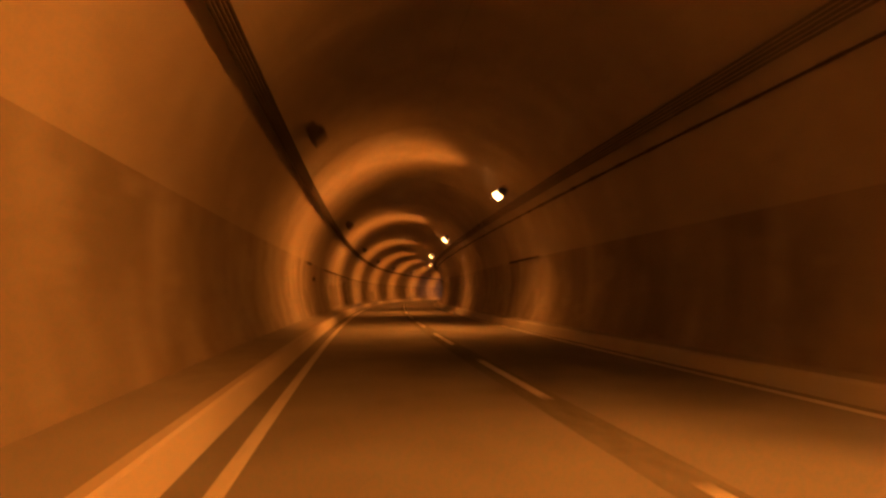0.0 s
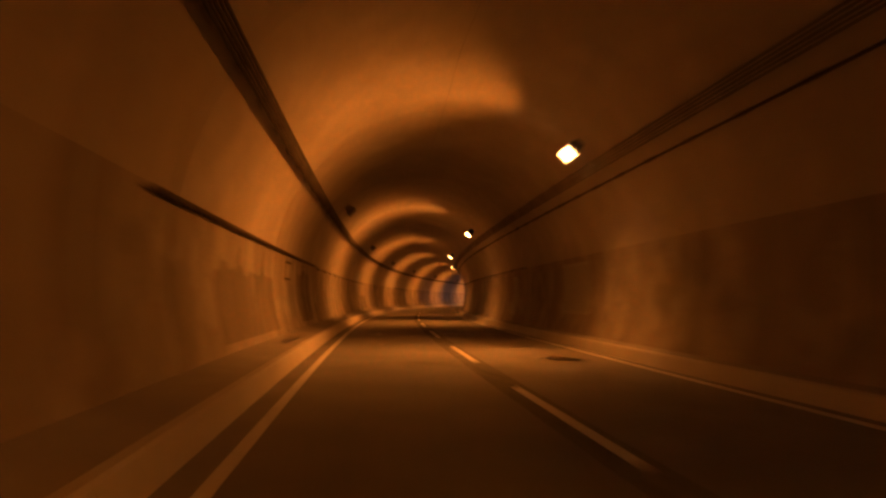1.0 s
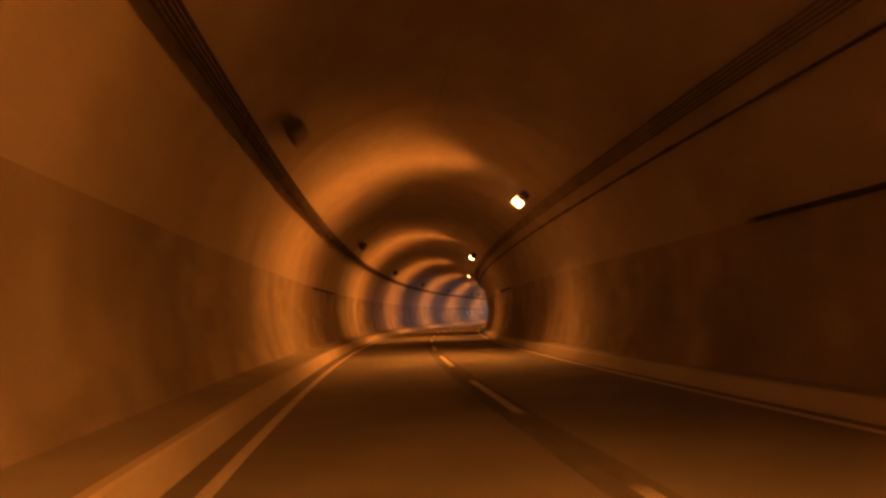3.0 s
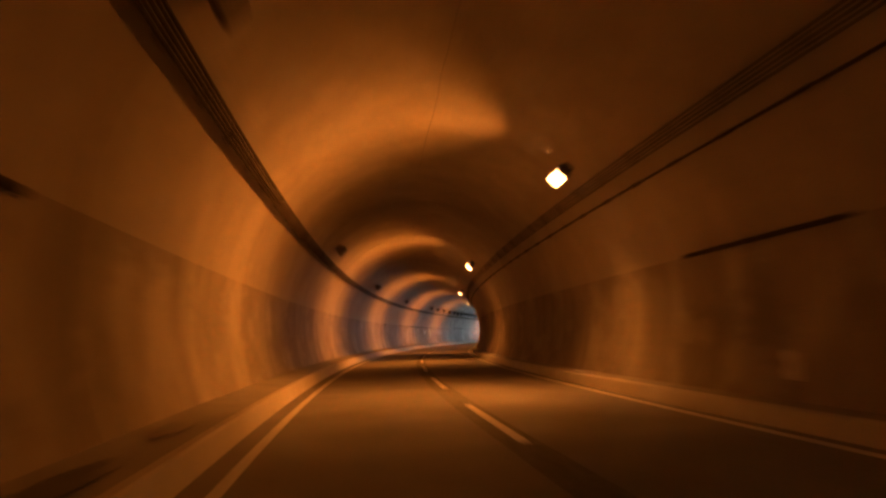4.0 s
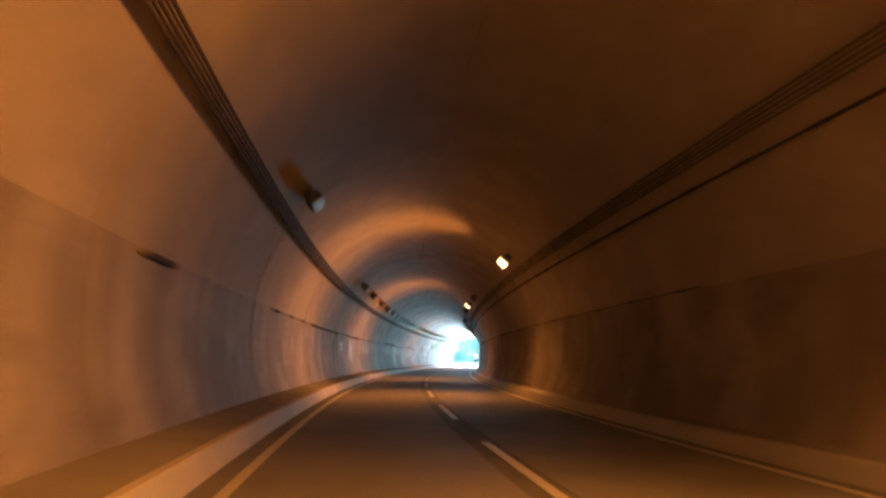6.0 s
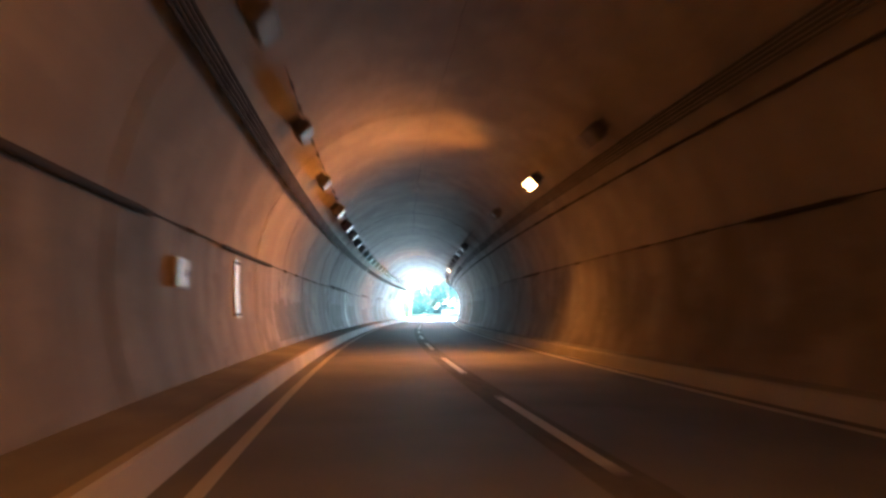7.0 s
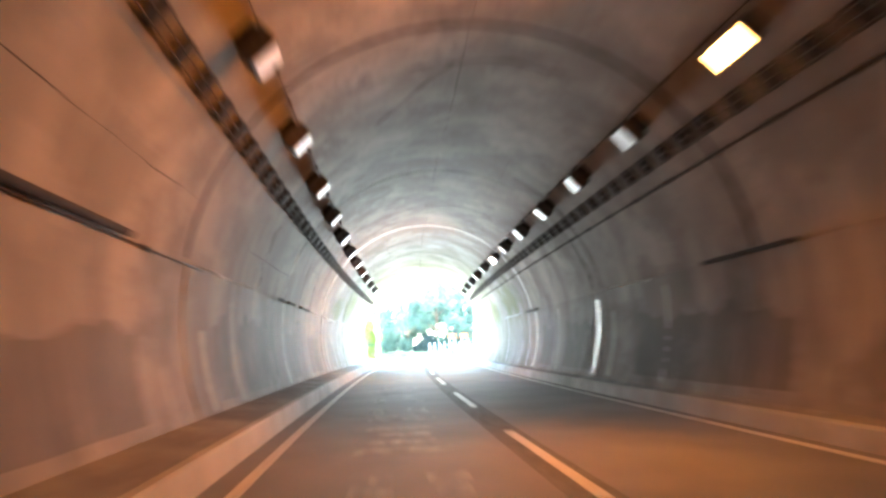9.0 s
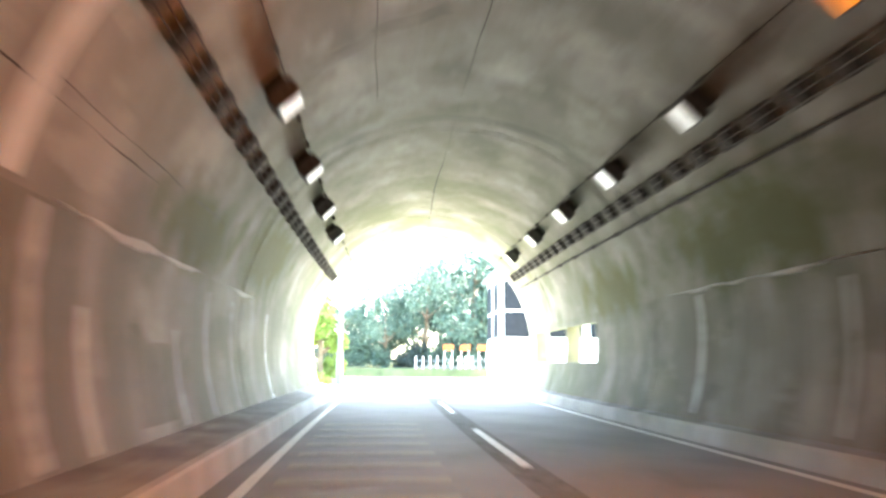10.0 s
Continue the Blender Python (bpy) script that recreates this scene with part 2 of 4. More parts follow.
def box(w, d, h, bevel=0.0, at_=(0, 0, 0), rot=None):
    bm = bmesh.new()
    bmesh.ops.create_cube(bm, size=1)
    bmesh.ops.scale(bm, vec=(w, d, h), verts=bm.verts)
    if bevel:
        bmesh.ops.bevel(bm, geom=bm.edges[:], offset=bevel, segments=1, affect="EDGES")
    if rot:
        bmesh.ops.transform(bm, matrix=rot, verts=bm.verts)
    bmesh.ops.translate(bm, vec=at_, verts=bm.verts)
    return bm


def rod(r, a, b, n=8, r2=None):
    a, b = Vector(a), Vector(b)
    bm = bmesh.new()
    m = Matrix.Translation((a + b) / 2) @ (b - a).to_track_quat("Z", "Y").to_matrix().to_4x4()
    bmesh.ops.create_cone(bm, cap_ends=True, segments=n, radius1=r, radius2=r if r2 is None else r2,
                          depth=(b - a).length, matrix=m)
    return bm


def thing(name, label, category, m=None, group="", kind=""):
    ob = new(name)
    ob.empty_display_size = 0.2
    if m is not None:
        ob.matrix_basis = m
    return tagged(ob, label, category, group, kind)


# ---------- the tunnel's shell ----------
X0, ZC, RAD = -0.35, 2.15, 5.03          # the vault's circle
WALL_TOP, WALK = 2.95, 0.36              # top of the wall facing; height of the walkways
JOINT = 10.45                            # length of a lining pour
JOINTS = [316.0 + JOINT * k for k in range(-38, 3)]
S_BACK = -60.0


def side_x(z, sign, r=RAD):
    return X0 + sign * math.sqrt(r * r - (z - ZC) ** 2)


def stations(a, b, step, joints=True):
    out = set(np.arange(a, b, step).round(3).tolist()) | {b}
    if joints:
        for j in JOINTS:
            for d in (-0.07, -0.055, 0.055, 0.07):
                if a < j + d < b:
                    out.add(round(j + d, 3))
    return sorted(out)


def groove(s):
    d = min(abs(s - j) for j in JOINTS)
    return 0.022 if d < 0.06 else 0.0


RUN = stations(S_BACK, END, 2.0)
OPEN_A, OPEN_B, OPEN_Z = 331.3, 340.6, 2.68     # side opening in the right wall of the projecting end


def arc(a0, a1, n, r):
    """Points on the vault's circle with their outward direction; angles in degrees from the right, upwards."""
    out = []
    for i in range(n + 1):
        a = radians(a0 + (a1 - a0) * i / n)
        out.append((X0 + r * math.cos(a), ZC + r * math.sin(a), math.cos(a), math.sin(a)))
    return out


A_TOP = math.degrees(math.asin((WALL_TOP - ZC) / RAD))
A_LOW = -math.degrees(math.asin((ZC - 0.30) / RAD))
outer = [(x, z, 0, 0) for x, z, *_ in arc(A_TOP, 180 - A_TOP, 16, RAD + 0.45)][::-1]
structure("ceiling", sweep("ceiling", arc(A_TOP, 180 - A_TOP, 88, RAD) + outer, RUN, M_VAULT, False, push=groove),
          "arched concrete tunnel vault, stained and ring-jointed", "ceiling")


def wall_slab(name, a0, a1, run):
    outer_ = [(x, z, 0, 0) for x, z, *_ in arc(a0, a1, 5, RAD + 0.45)][::-1]
    return sweep(name, arc(a0, a1, 10, RAD - 0.03) + outer_, run, M_WALL, False, push=groove)


A_SILL = -math.degrees(math.asin((ZC - 1.42) / RAD))
A_HEAD = math.degrees(math.asin((OPEN_Z - ZC) / RAD))
structure("wall_right", wall_slab("wall_right", A_LOW, A_TOP, stations(S_BACK, OPEN_A, 2.0)),
          "sooty curved concrete tunnel wall with leak streaks", "wall")
structure("wall_right_sill", wall_slab("sill", A_LOW, A_SILL, stations(OPEN_A, OPEN_B, 2.0)), "concrete parapet under the side opening", "wall")
structure("wall_right_head", wall_slab("head", A_HEAD, A_TOP, stations(OPEN_A, OPEN_B, 2.0)), "concrete strip over the side opening", "wall")
structure("wall_right_pier", wall_slab("pier", A_LOW, A_TOP, stations(OPEN_B, END, 0.7)), "concrete pier at the tunnel's end", "wall")
structure("wall_right_post", wall_slab("post", A_SILL, A_HEAD, [334.95, 335.15]), "concrete post in the side opening", "wall")
outer = [(x, z, 0, 0) for x, z, *_ in arc(180 - A_LOW, 180 - A_TOP, 5, RAD + 0.45)][::-1]
structure("wall_left", sweep("wall_left", arc(180 - A_LOW, 180 - A_TOP, 10, RAD - 0.03) + outer, RUN, M_WALL, False, push=groove),
          "sooty curved concrete tunnel wall with leak streaks", "wall")
# unseen wall added behind the start of the drive, to keep the tunnel dark
structure("wall_back", sweep("wall_back", [(-6, -0.2), (5.4, -0.2), (5.4, 7.8), (-6, 7.8)], [S_BACK - 0.6, S_BACK], M_FACE),
          "plain concrete wall added out of view to close the tunnel", "wall")

KL, KR = -4.0, 3.9                       # kerb lines
RUN_OUT = stations(S_BACK, END, 2.0, False)
structure("road", sweep("road", [(KL - 0.1, -0.3), (KR + 0.1, -0.3), (KR + 0.1, -0.03), (0, 0.0), (KL - 0.1, -0.03)], RUN_OUT, M_ROAD),
          "worn grey two-lane pavement inside the tunnel", "road")
for sign, k, nm, up in ((-1, KL, "left", 0.31), (1, KR, "right", 0.27)):
    wx = side_x(WALK + 0.06, sign) + sign * 0.2
    structure("kerb_" + nm, sweep("kerb", [(k, -0.04), (k + sign * 0.06, up - 0.03), (k + sign * 0.09, up), (k + sign * 0.2, up), (k + sign * 0.2, -0.04)][::sign], RUN_OUT, M_KERB),
              "pale concrete kerb edging the raised walkway", "kerb")
    structure("pavement_" + nm, sweep("walkway", [(k + sign * 0.205, -0.04), (k + sign * 0.205, up - 0.012), (wx, WALK + 0.05), (wx, -0.04)][::sign], RUN_OUT, M_DECK),
              "raised grey concrete tunnel walkway with damp stains", "walkway")

# ---------- road markings ----------
XEL, XER = -3.61, 3.57
MARK_END = PORTAL + 14
for x, nm in ((XEL, "left"), (XER, "right")):
    zz = -0.03 * abs(x) / 4.0 + 0.004
    structure("edge_line_" + nm, sweep("edge_line", [(x - 0.075, zz - 0.004), (x + 0.075, zz - 0.004), (x + 0.075, zz + 0.002), (x - 0.075, zz + 0.002)],
              stations(S_BACK, MARK_END, 2.0, False), M_PAINT), "solid worn white edge line painted on the road", "road marking")
M_SEAM = simple("dark_pavement_seam", (0.185, 0.185, 0.18), 0.95, 0, 0.35, 5, 0.3, gleam=0.05)
structure("trim_road_seam", sweep("road_seam", [(-0.33, -0.02), (0.2, -0.02), (0.2, 0.0008), (0.0, 0.0018), (-0.33, 0.0)], RUN_OUT, M_SEAM),
          "dark strip of newer pavement under the centre line", "road seam")
bm = box(0.15, 5.3, 0.006)
dash_mesh = bpy.data.meshes.new("lane_dash")
bm.to_mesh(dash_mesh)
bm.free()
dash_mesh.materials.append(M_PAINT)
for k in range(-5, 35):
    s = -0.23 + 10.0 * k + 2.65
    ob = new("lane_dash", dash_mesh)
    ob.matrix_basis = frame_at(s, 0, 0.0035)
    tagged(ob, "white painted centre dash on the tunnel road", "road marking", "centre line dashes")


# ---------- lamps ----------
def wall_frame(s, ang, r):
    """A pose on the vault: x along the tunnel, y along the arc upwards from the right, z towards the tunnel's middle."""
    a = radians(ang)
    m = frame_at(s, X0 + r * math.cos(a), ZC + r * math.sin(a))
    inward = Vector((-math.cos(a), 0, -math.sin(a)))
    xx = Vector((0, 1, 0))
    yy = inward.cross(xx)
    return m @ Matrix((xx, yy, inward)).transposed().to_4x4()


def lamp_fixture(name, label, lens_mat, w, h, depth, group, case=M_HOUSING, arm=M_DARK):
    lamp = thing(name, label, "tunnel lamp", group=group)
    part("housing", box(w, h, depth, 0.025, (0, 0, depth / 2 + 0.06)), case, lamp)
    part("glass", box(w * 0.9, h * 0.84, 0.02, 0.006, (0, 0, depth + 0.068)), lens_mat, lamp)
    for sx in (-1, 1):
        part("bracket", box(0.05, h * 0.7, 0.21, 0.008, (sx * w * 0.36, 0, -0.03)), arm, lamp)
        part("hinge", box(0.09, 0.03, 0.05, 0.006, (sx * w * 0.28, h * 0.5, depth * 0.7 + 0.06)), M_GALV, lamp)
    return lamp


LAMP_R = RAD - 0.11
ANG_LAMP = 45.6
LIT_AT = [-19.9, 4.2, 28.3, 52.3, 76.6, 100.3, 124.0, 147.8, 171.0, 196.8, 221.1, 245.3, 292.3, 316.35]
lit = lamp_fixture("sodium_tunnel_lamp", "lit orange sodium lamp in a grey box housing on the vault", M_GLOW, 0.85, 0.42, 0.22, "lit sodium lamps")
beams = []
for dim in (1.0, 0.75):                   # the last two lamps burn weaker
    for name, watts, aim in (("sodium_light_across", ACROSS_WATTS, 27.0), ("sodium_light_down", DOWN_WATTS, -24.0)):
        light = bpy.data.lights.new(name, "AREA")
        light.shape, light.size, light.size_y = "RECTANGLE", 0.7, 0.3
        light.energy, light.color, light.spread = watts * dim, SODIUM, radians(138 if aim > 0 else 124)
        beams.append((name, light, Matrix.Translation((0, math.copysign(0.07, aim), 0.41)) @ Matrix.Rotation(radians(aim), 4, "X") @ Matrix.Rotation(math.pi, 4, "X")))
for i, s in enumerate(LIT_AT):
    m = wall_frame(s, ANG_LAMP, LAMP_R)
    if i == 0:
        lit.matrix_basis = m
    elif s > 300:
        lamp_fixture("sodium_tunnel_lamp", "weakly burning deep orange sodium lamp on the vault", M_GLOW_WEAK, 0.85, 0.42, 0.22, "lit sodium lamps").matrix_basis = m
    else:
        copy_thing(lit, m)
    for name, light, turn in (beams[2:] if s > 285 else beams[:2]):
        new(name, light).matrix_basis = m @ turn

unlit = lamp_fixture("unlit_tunnel_lamp", "switched-off lamp in a dusty box housing on the vault", M_OLD_LENS, 0.85, 0.42, 0.22, "unlit lamps", M_DUSTY, M_DUSTY)
first = True
for s, ang in [(18.2 + 24.05 * k, 180 - 45.2) for k in range(-3, 9)] + [(233.3, 180 - 46), (239.3, 180 - 46), (245.6, 180 - 46), (239.1, ANG_LAMP - 0.8), (253.0, ANG_LAMP + 0.4)]:
    m = wall_frame(s, ang, LAMP_R)
    if first:
        unlit.matrix_basis, first = m, False
    else:
        copy_thing(unlit, m)
booster = lamp_fixture("entrance_lamp", "switched-off entrance lamp, dark box with pale white glass", M_BOOST, 0.62, 0.5, 0.3, "entrance lamps", M_HOUSING)
ROW = [251.5] + [256.6 + 4.0 * k for k in range(20)]
TIP = Matrix.Rotation(radians(2), 4, "Y")   # the entrance lamps lean towards the open end
first = True
for side, ang in ((-1, 180 - 45.6), (1, ANG_LAMP + 0.4)):
    for s in ROW + ([337.0] if side > 0 else []):
        if side > 0 and (s < 267 or min(abs(s - q) for q in LIT_AT) < 1.3):
            continue
        m = wall_frame(s - (0.15 if side > 0 else 0.0), ang, LAMP_R) @ TIP
        if first:
            booster.matrix_basis, first = m, False
        else:
            copy_thing(booster, m)


# ---------- cables, trays and pipes ----------
def tube_mesh(name, x, z, r, a, b, mat, n=6, step=2.0, wave=0.0):
    loop = [(x + r * math.cos(2 * math.pi * i / n), z + r * math.sin(2 * math.pi * i / n), 0, 1.0) for i in range(n)]
    f = (lambda s: wave * math.sin(s * 3.1 + x * 9) - wave) if wave else None
    return sweep(name, loop, stations(a, b, step, False), mat, True, push=f)


def cable_tray(ang, width, n_cables, label, rung_w, sheath, thin):
    tray = thing("cable_tray", label, "cable tray")
    bm = box(0.025, 0.025, 0.17, 0, (0, 0, 0.08))
    hanger = bpy.data.meshes.new("hanger")
    bm.to_mesh(hanger)
    bm.free()
    hanger.materials.append(M_TRAY)
    for k in range(n_cables):
        a = radians(ang + math.degrees((k - (n_cables - 1) / 2) * width / max(1, n_cables - 1) / RAD))
        r = RAD - 0.17
        for thick, a0, a1 in (((0.026 if k % 2 else 0.033) * thin, S_BACK, 282.0), (0.012, 282.0, END - 0.5)):
            if a0 > 0 and k % 2:
                continue
            part("cable", tube_mesh("cable", X0 + r * math.cos(a), ZC + r * math.sin(a), thick, a0, a1, sheath, wave=0.006), sheath, tray)
    for w, up, a0, a1, step in ((0.03, 0.05, 36.5, 282.0, 2.0), (rung_w, 0.16, 282.5, END - 0.6, 1.0)):
        bm = box(w, width + 0.08, up, 0.008, (0, 0, up / 2 + 0.005))
        rung = bpy.data.meshes.new("rung")
        bm.to_mesh(rung)
        bm.free()
        rung.materials.append(M_TRAY)
        for s in np.arange(a0, a1, step):
            part("rung", rung, M_TRAY, tray, m=wall_frame(float(s), ang, RAD))
            if up < 0.1:
                part("hanger", hanger, M_TRAY, tray, m=wall_frame(float(s), ang, RAD))
    return tray


cable_tray(144.3, 0.27, 5, "sooty ladder tray with five black cables along the vault", 0.3, M_CABLE, 1.0)
cable_tray(37.0, 0.28, 5, "dusty ladder tray with grey cables along the vault", 0.42, M_DUSTY, 0.72)


def conduit(ang, r, a, b, label, clamp_step=2.0):
    ob = thing("conduit", label, "conduit")
    t = radians(ang)
    rr = RAD - r - 0.05
    part("pipe", tube_mesh("pipe", X0 + rr * math.cos(t), ZC + rr * math.sin(t), r, a, b, M_CABLE, 8), M_CABLE, ob)
    bm = box(0.05, r * 2 + 0.05, 0.09, 0, (0, 0, 0.06))
    me = bpy.data.meshes.new("clamp")
    bm.to_mesh(me)
    bm.free()
    me.materials.append(M_TRAY)
    for s in np.arange(a + 1, b, clamp_step):
        part("clamp", me, M_TRAY, ob, m=wall_frame(float(s), ang, RAD))
    return ob


conduit(30.6, 0.028, S_BACK, END - 1, "thin dark conduit clipped to the vault")
conduit(180 - 7.6, 0.012, 66.0, 100.0, "thin dark cable clipped along the top of the wall facing", 3.0)
conduit(9.4, 0.02, 66.0, 88.0, "thin dark cable clipped along the top of the wall facing", 3.0)
conduit(180 - 8.7, 0.012, 214.0, 296.0, "thin dark cable clipped along the top of the wall facing", 3.0)
conduit(9.4, 0.012, 206.0, 262.0, "thin dark cable clipped along the top of the wall facing", 3.0)


def gutter(sign, a, b):
    """A short dark half-round drip gutter hung under a leak, on brackets."""
    ob = thing("drip_gutter", "dark sooty drip gutter fixed along the wall", "gutter", group="drip gutters")
    ang = 9.6 if sign > 0 else 180 - (8.7 if a < 250 else 10.0)
    t = radians(ang)
    cx, cz = X0 + (RAD - 0.09) * math.cos(t), ZC + (RAD - 0.09) * math.sin(t)
    out = [(cx + 0.07 * math.cos(math.pi * (1 + k / 8)), cz + 0.075 * math.sin(math.pi * (1 + k / 8))) for k in range(9)]
    inn = [(cx + 0.058 * math.cos(math.pi * (1 + k / 8)), cz + 0.063 * math.sin(math.pi * (1 + k / 8))) for k in range(9)]
    part("trough", sweep("trough", out + inn[::-1], stations(a, b, 1.0, False), M_CABLE), M_CABLE, ob)
    for s in np.arange(a + 0.3, b, 1.2):
        part("bracket", box(0.03, 0.05, 0.13, 0.004, (0, 0, 0.07)), M_TRAY, ob, m=wall_frame(float(s), ang, RAD))


for sign, a, b_ in ((-1, 43, 65), (-1, 130, 137), (-1, 202.6, 203.9), (-1, 224, 233.5), (-1, 238.6, 244.5), (-1, 264.5, 274), (-1, 287.8, 292.3), (-1, 304.3, 305.0), (-1, 306.0, 307.2), (-1, 308.7, 311.1),
                    (-1, 32.8, 34.2), (1, 28, 34), (1, 88, 111), (1, 139, 144), (1, 232.5, 235), (1, 252, 254.7), (1, 293.7, 297), (1, 314, 316.9)):
    gutter(sign, a, b_)

conduit(180 - 48.4, 0.01, 236.0, END - 1, "thin dark feed conduit running past the lamps", 1.5)
conduit(45.6 + 3.2, 0.01, 262.0, END - 1, "thin dark feed conduit running past the lamps", 1.5)


def ring_band(s, width, mat, thick, a0, a1):
    """A strip of mortar or soot round the vault, following its curve."""
    loop = [(x, z) for x, z, *_ in arc(a0, a1, 40, RAD - thick)] + [(x, z) for x, z, *_ in arc(a0, a1, 40, RAD + 0.02)][::-1]
    return sweep("joint_band", loop, [s - width / 2, s + width / 2], mat)


M_LIME = concrete("lime_mortar", (0.76, 0.75, 0.72), (0.55, 0.53, 0.5), 0.8)
M_SOOT = concrete("sooty_joint_filler", (0.1, 0.095, 0.09), (0.05, 0.048, 0.045), 0.8)
M_LEAK = concrete("damp_leak_stain", (0.17, 0.155, 0.14), (0.1, 0.09, 0.082), 0.75)
M_BAND = simple("white_joint_mortar", (0.84, 0.83, 0.8), 0.8, 0, 0.12, 3.0, 0.3)
structure("trim_joint_band", ring_band(316.0, 0.3, M_BAND, 0.008, A_TOP + 1, 179 - A_TOP), "whitish mortar band sealing a lining joint", "joint band")
for s in (263.75, 295.1):
    structure("trim_joint_filler", ring_band(s, 0.16, M_SOOT, 0.006, A_TOP + 1, 179 - A_TOP), "dark sooty filler in a lining joint", "joint band")


for s, w, a0, a1 in ((274.45, 0.12, 46, 141), (286.2, 0.08, 60, 126), (304.4, 0.12, A_TOP + 1, 62)):
    structure("trim_joint_filler", ring_band(s, w, M_SOOT, 0.006, a0, a1), "dark sooty filler along part of a lining joint", "joint band")


def crown_crack():
    """The wandering dark line along the crown, open in stretches and closed to a hair between them."""
    verts, faces = [], []
    ss = np.arange(S_BACK, END, 0.5)
    for i, s in enumerate(ss):
        s = float(s)
        off = 0.16 * noise.noise((s * 0.11, 3.1, 0)) + 0.06 * noise.noise((s * 0.7, 7.7, 0))
        wide = max(0.0, noise.noise((s * 0.16, 1.3, 0)) + 0.12) * min(1.0, max(0.15, (s - 150) / 100))
        w = 0.0025 * min(1.0, max(0.3, (s - 150) / 100)) + 0.024 * wide
        for d, up in ((-w, 0.0), (w, 0.0), (w, 0.03), (-w, 0.03)):
            x = X0 + off + d
            verts.append(at(s, x, ZC + math.sqrt((RAD - 0.004) ** 2 - (x - X0) ** 2) + up))
        if i:
            a, c = (i - 1) * 4, i * 4
            faces += [(a + k, a + (k + 1) % 4, c + (k + 1) % 4, c + k) for k in range(4)]
    return mesh_from("crown_crack", verts, faces, M_SOOT)


def lining_crack(s, a0, a1, width, seed, mat, lean=0.0, inset=0.0):
    """A ragged crack or leak line that climbs the lining from one angle to another, swelling and thinning on its way."""
    verts, faces = [], []
    n = max(8, int(abs(a1 - a0) * 1.2))
    for i in range(n + 1):
        f = i / n
        a = radians(a0 + (a1 - a0) * f)
        q = s + lean * f + 0.22 * noise.noise((f * 4.0, seed, 0.0)) + 0.06 * noise.noise((f * 15.0, seed, 4.0))
        w = width / 2 * max(0.15, 0.6 + 0.9 * noise.noise((f * 7.0, seed, 9.0))) * min(1.0, 8 * f + 0.2, 8 * (1 - f) + 0.2)
        for d, r in ((-w, RAD + 0.02), (-w, RAD - inset - 0.005), (w, RAD - inset - 0.005), (w, RAD + 0.02)):
            verts.append(at(q + d, X0 + r * math.cos(a), ZC + r * math.sin(a)))
        if i:
            b, c = (i - 1) * 4, i * 4
            faces += [(b + k, b + (k + 1) % 4, c + (k + 1) % 4, c + k) for k in range(4)]
    return mesh_from("lining_crack", verts, faces, mat)


structure("trim_crown_joint", crown_crack(), "wandering dark crack along the crown of the vault", "crack")
for i, (s, a0, a1, w, lean) in enumerate(((259.2, 149, 171, 0.12, 0.8), (247.6, 150, 170, 0.1, 0.3), (270.5, 60, 118, 0.1, 0.6), (277.8, 96, 132, 0.09, 1.2), (286.4, 62, 110, 0.1, -0.6),
                                          (301.2, 150, 170, 0.2, 0.3), (308.6, 153, 171, 0.2, 0.4), (311.4, 154, 170, 0.16, 0.5), (305.2, 10, 32, 0.22, 0.2), (320.4, 95, 126, 0.1, 0.9),
                                          (325.6, 20, 160, 0.1, 0.0), (296.4, 66, 105, 0.12, 0.5), (296.6, 90, 112, 0.16, 3.3), (310.6, 60, 92, 0.1, 0.7))):
    structure("trim_lining_crack", lining_crack(s, a0, a1, w, 3.3 * i + 0.7, M_SOOT, lean), "dark ragged crack climbing the concrete lining", "crack")


def long_crack(s0, s1, ang, width, seed):
    """A thin formwork line or crack that runs along the lining at one height."""
    verts, faces = [], []
    ss = np.arange(s0, s1, 0.3)
    for i, q in enumerate(ss):
        q = float(q)
        w = 0.55 * width * max(0.1, 0.5 + 1.1 * noise.noise((q * 0.8, seed, 1.0)))
        a = radians(ang + 0.9 * noise.noise((q * 0.45, seed, 0.0)) + 0.25 * noise.noise((q * 2.1, seed, 5.0)))
        for d, r in ((-w, RAD + 0.02), (-w, RAD - 0.005), (w, RAD - 0.005), (w, RAD + 0.02)):
            verts.append(at(q, X0 + r * math.cos(a + d / RAD), ZC + r * math.sin(a + d / RAD)))
        if i:
            b, c = (i - 1) * 4, i * 4
            faces += [(b + k, b + (k + 1) % 4, c + (k + 1) % 4, c + k) for k in range(4)]
    return mesh_from("long_crack", verts, faces, M_SOOT)


for i, (s0, s1, ang, w) in enumerate(((299.5, 306.0, 161.4, 0.022), (314.5, 319.5, 161.0, 0.022), (316.0, 323.5, 158.8, 0.016), (308.0, 314.0, 153.0, 0.014), (288.0, 295.0, 159.0, 0.016), (303.0, 309.5, 66.0, 0.016), (317.5, 324.0, 112.0, 0.014))):
    structure("trim_form_line", long_crack(s0, s1, ang, w, 2.9 * i + 0.3), "thin dark formwork line along the lining", "crack")
for i, (s, a0, a1, w) in enumerate(((61.8, 173, 197, 0.75), (52.5, 174, 190, 0.3), (49.4, 175, 197, 0.3), (263.1, 173, 196, 0.16), (247.3, 174, 197, 0.3), (243.2, 175, 192, 0.14), (303.7, 176, 197, 0.4), (315.0, 176, 197, 0.35), (309.0, 175, 190, 0.3), (300.2, 177, 197, 0.5))):
    structure("trim_leak_streak", lining_crack(s, a0, a1, w, 5.1 * i + 0.2, M_LEAK, 0.0, 0.03), "dark damp leak streak down the tunnel wall", "leak streak")
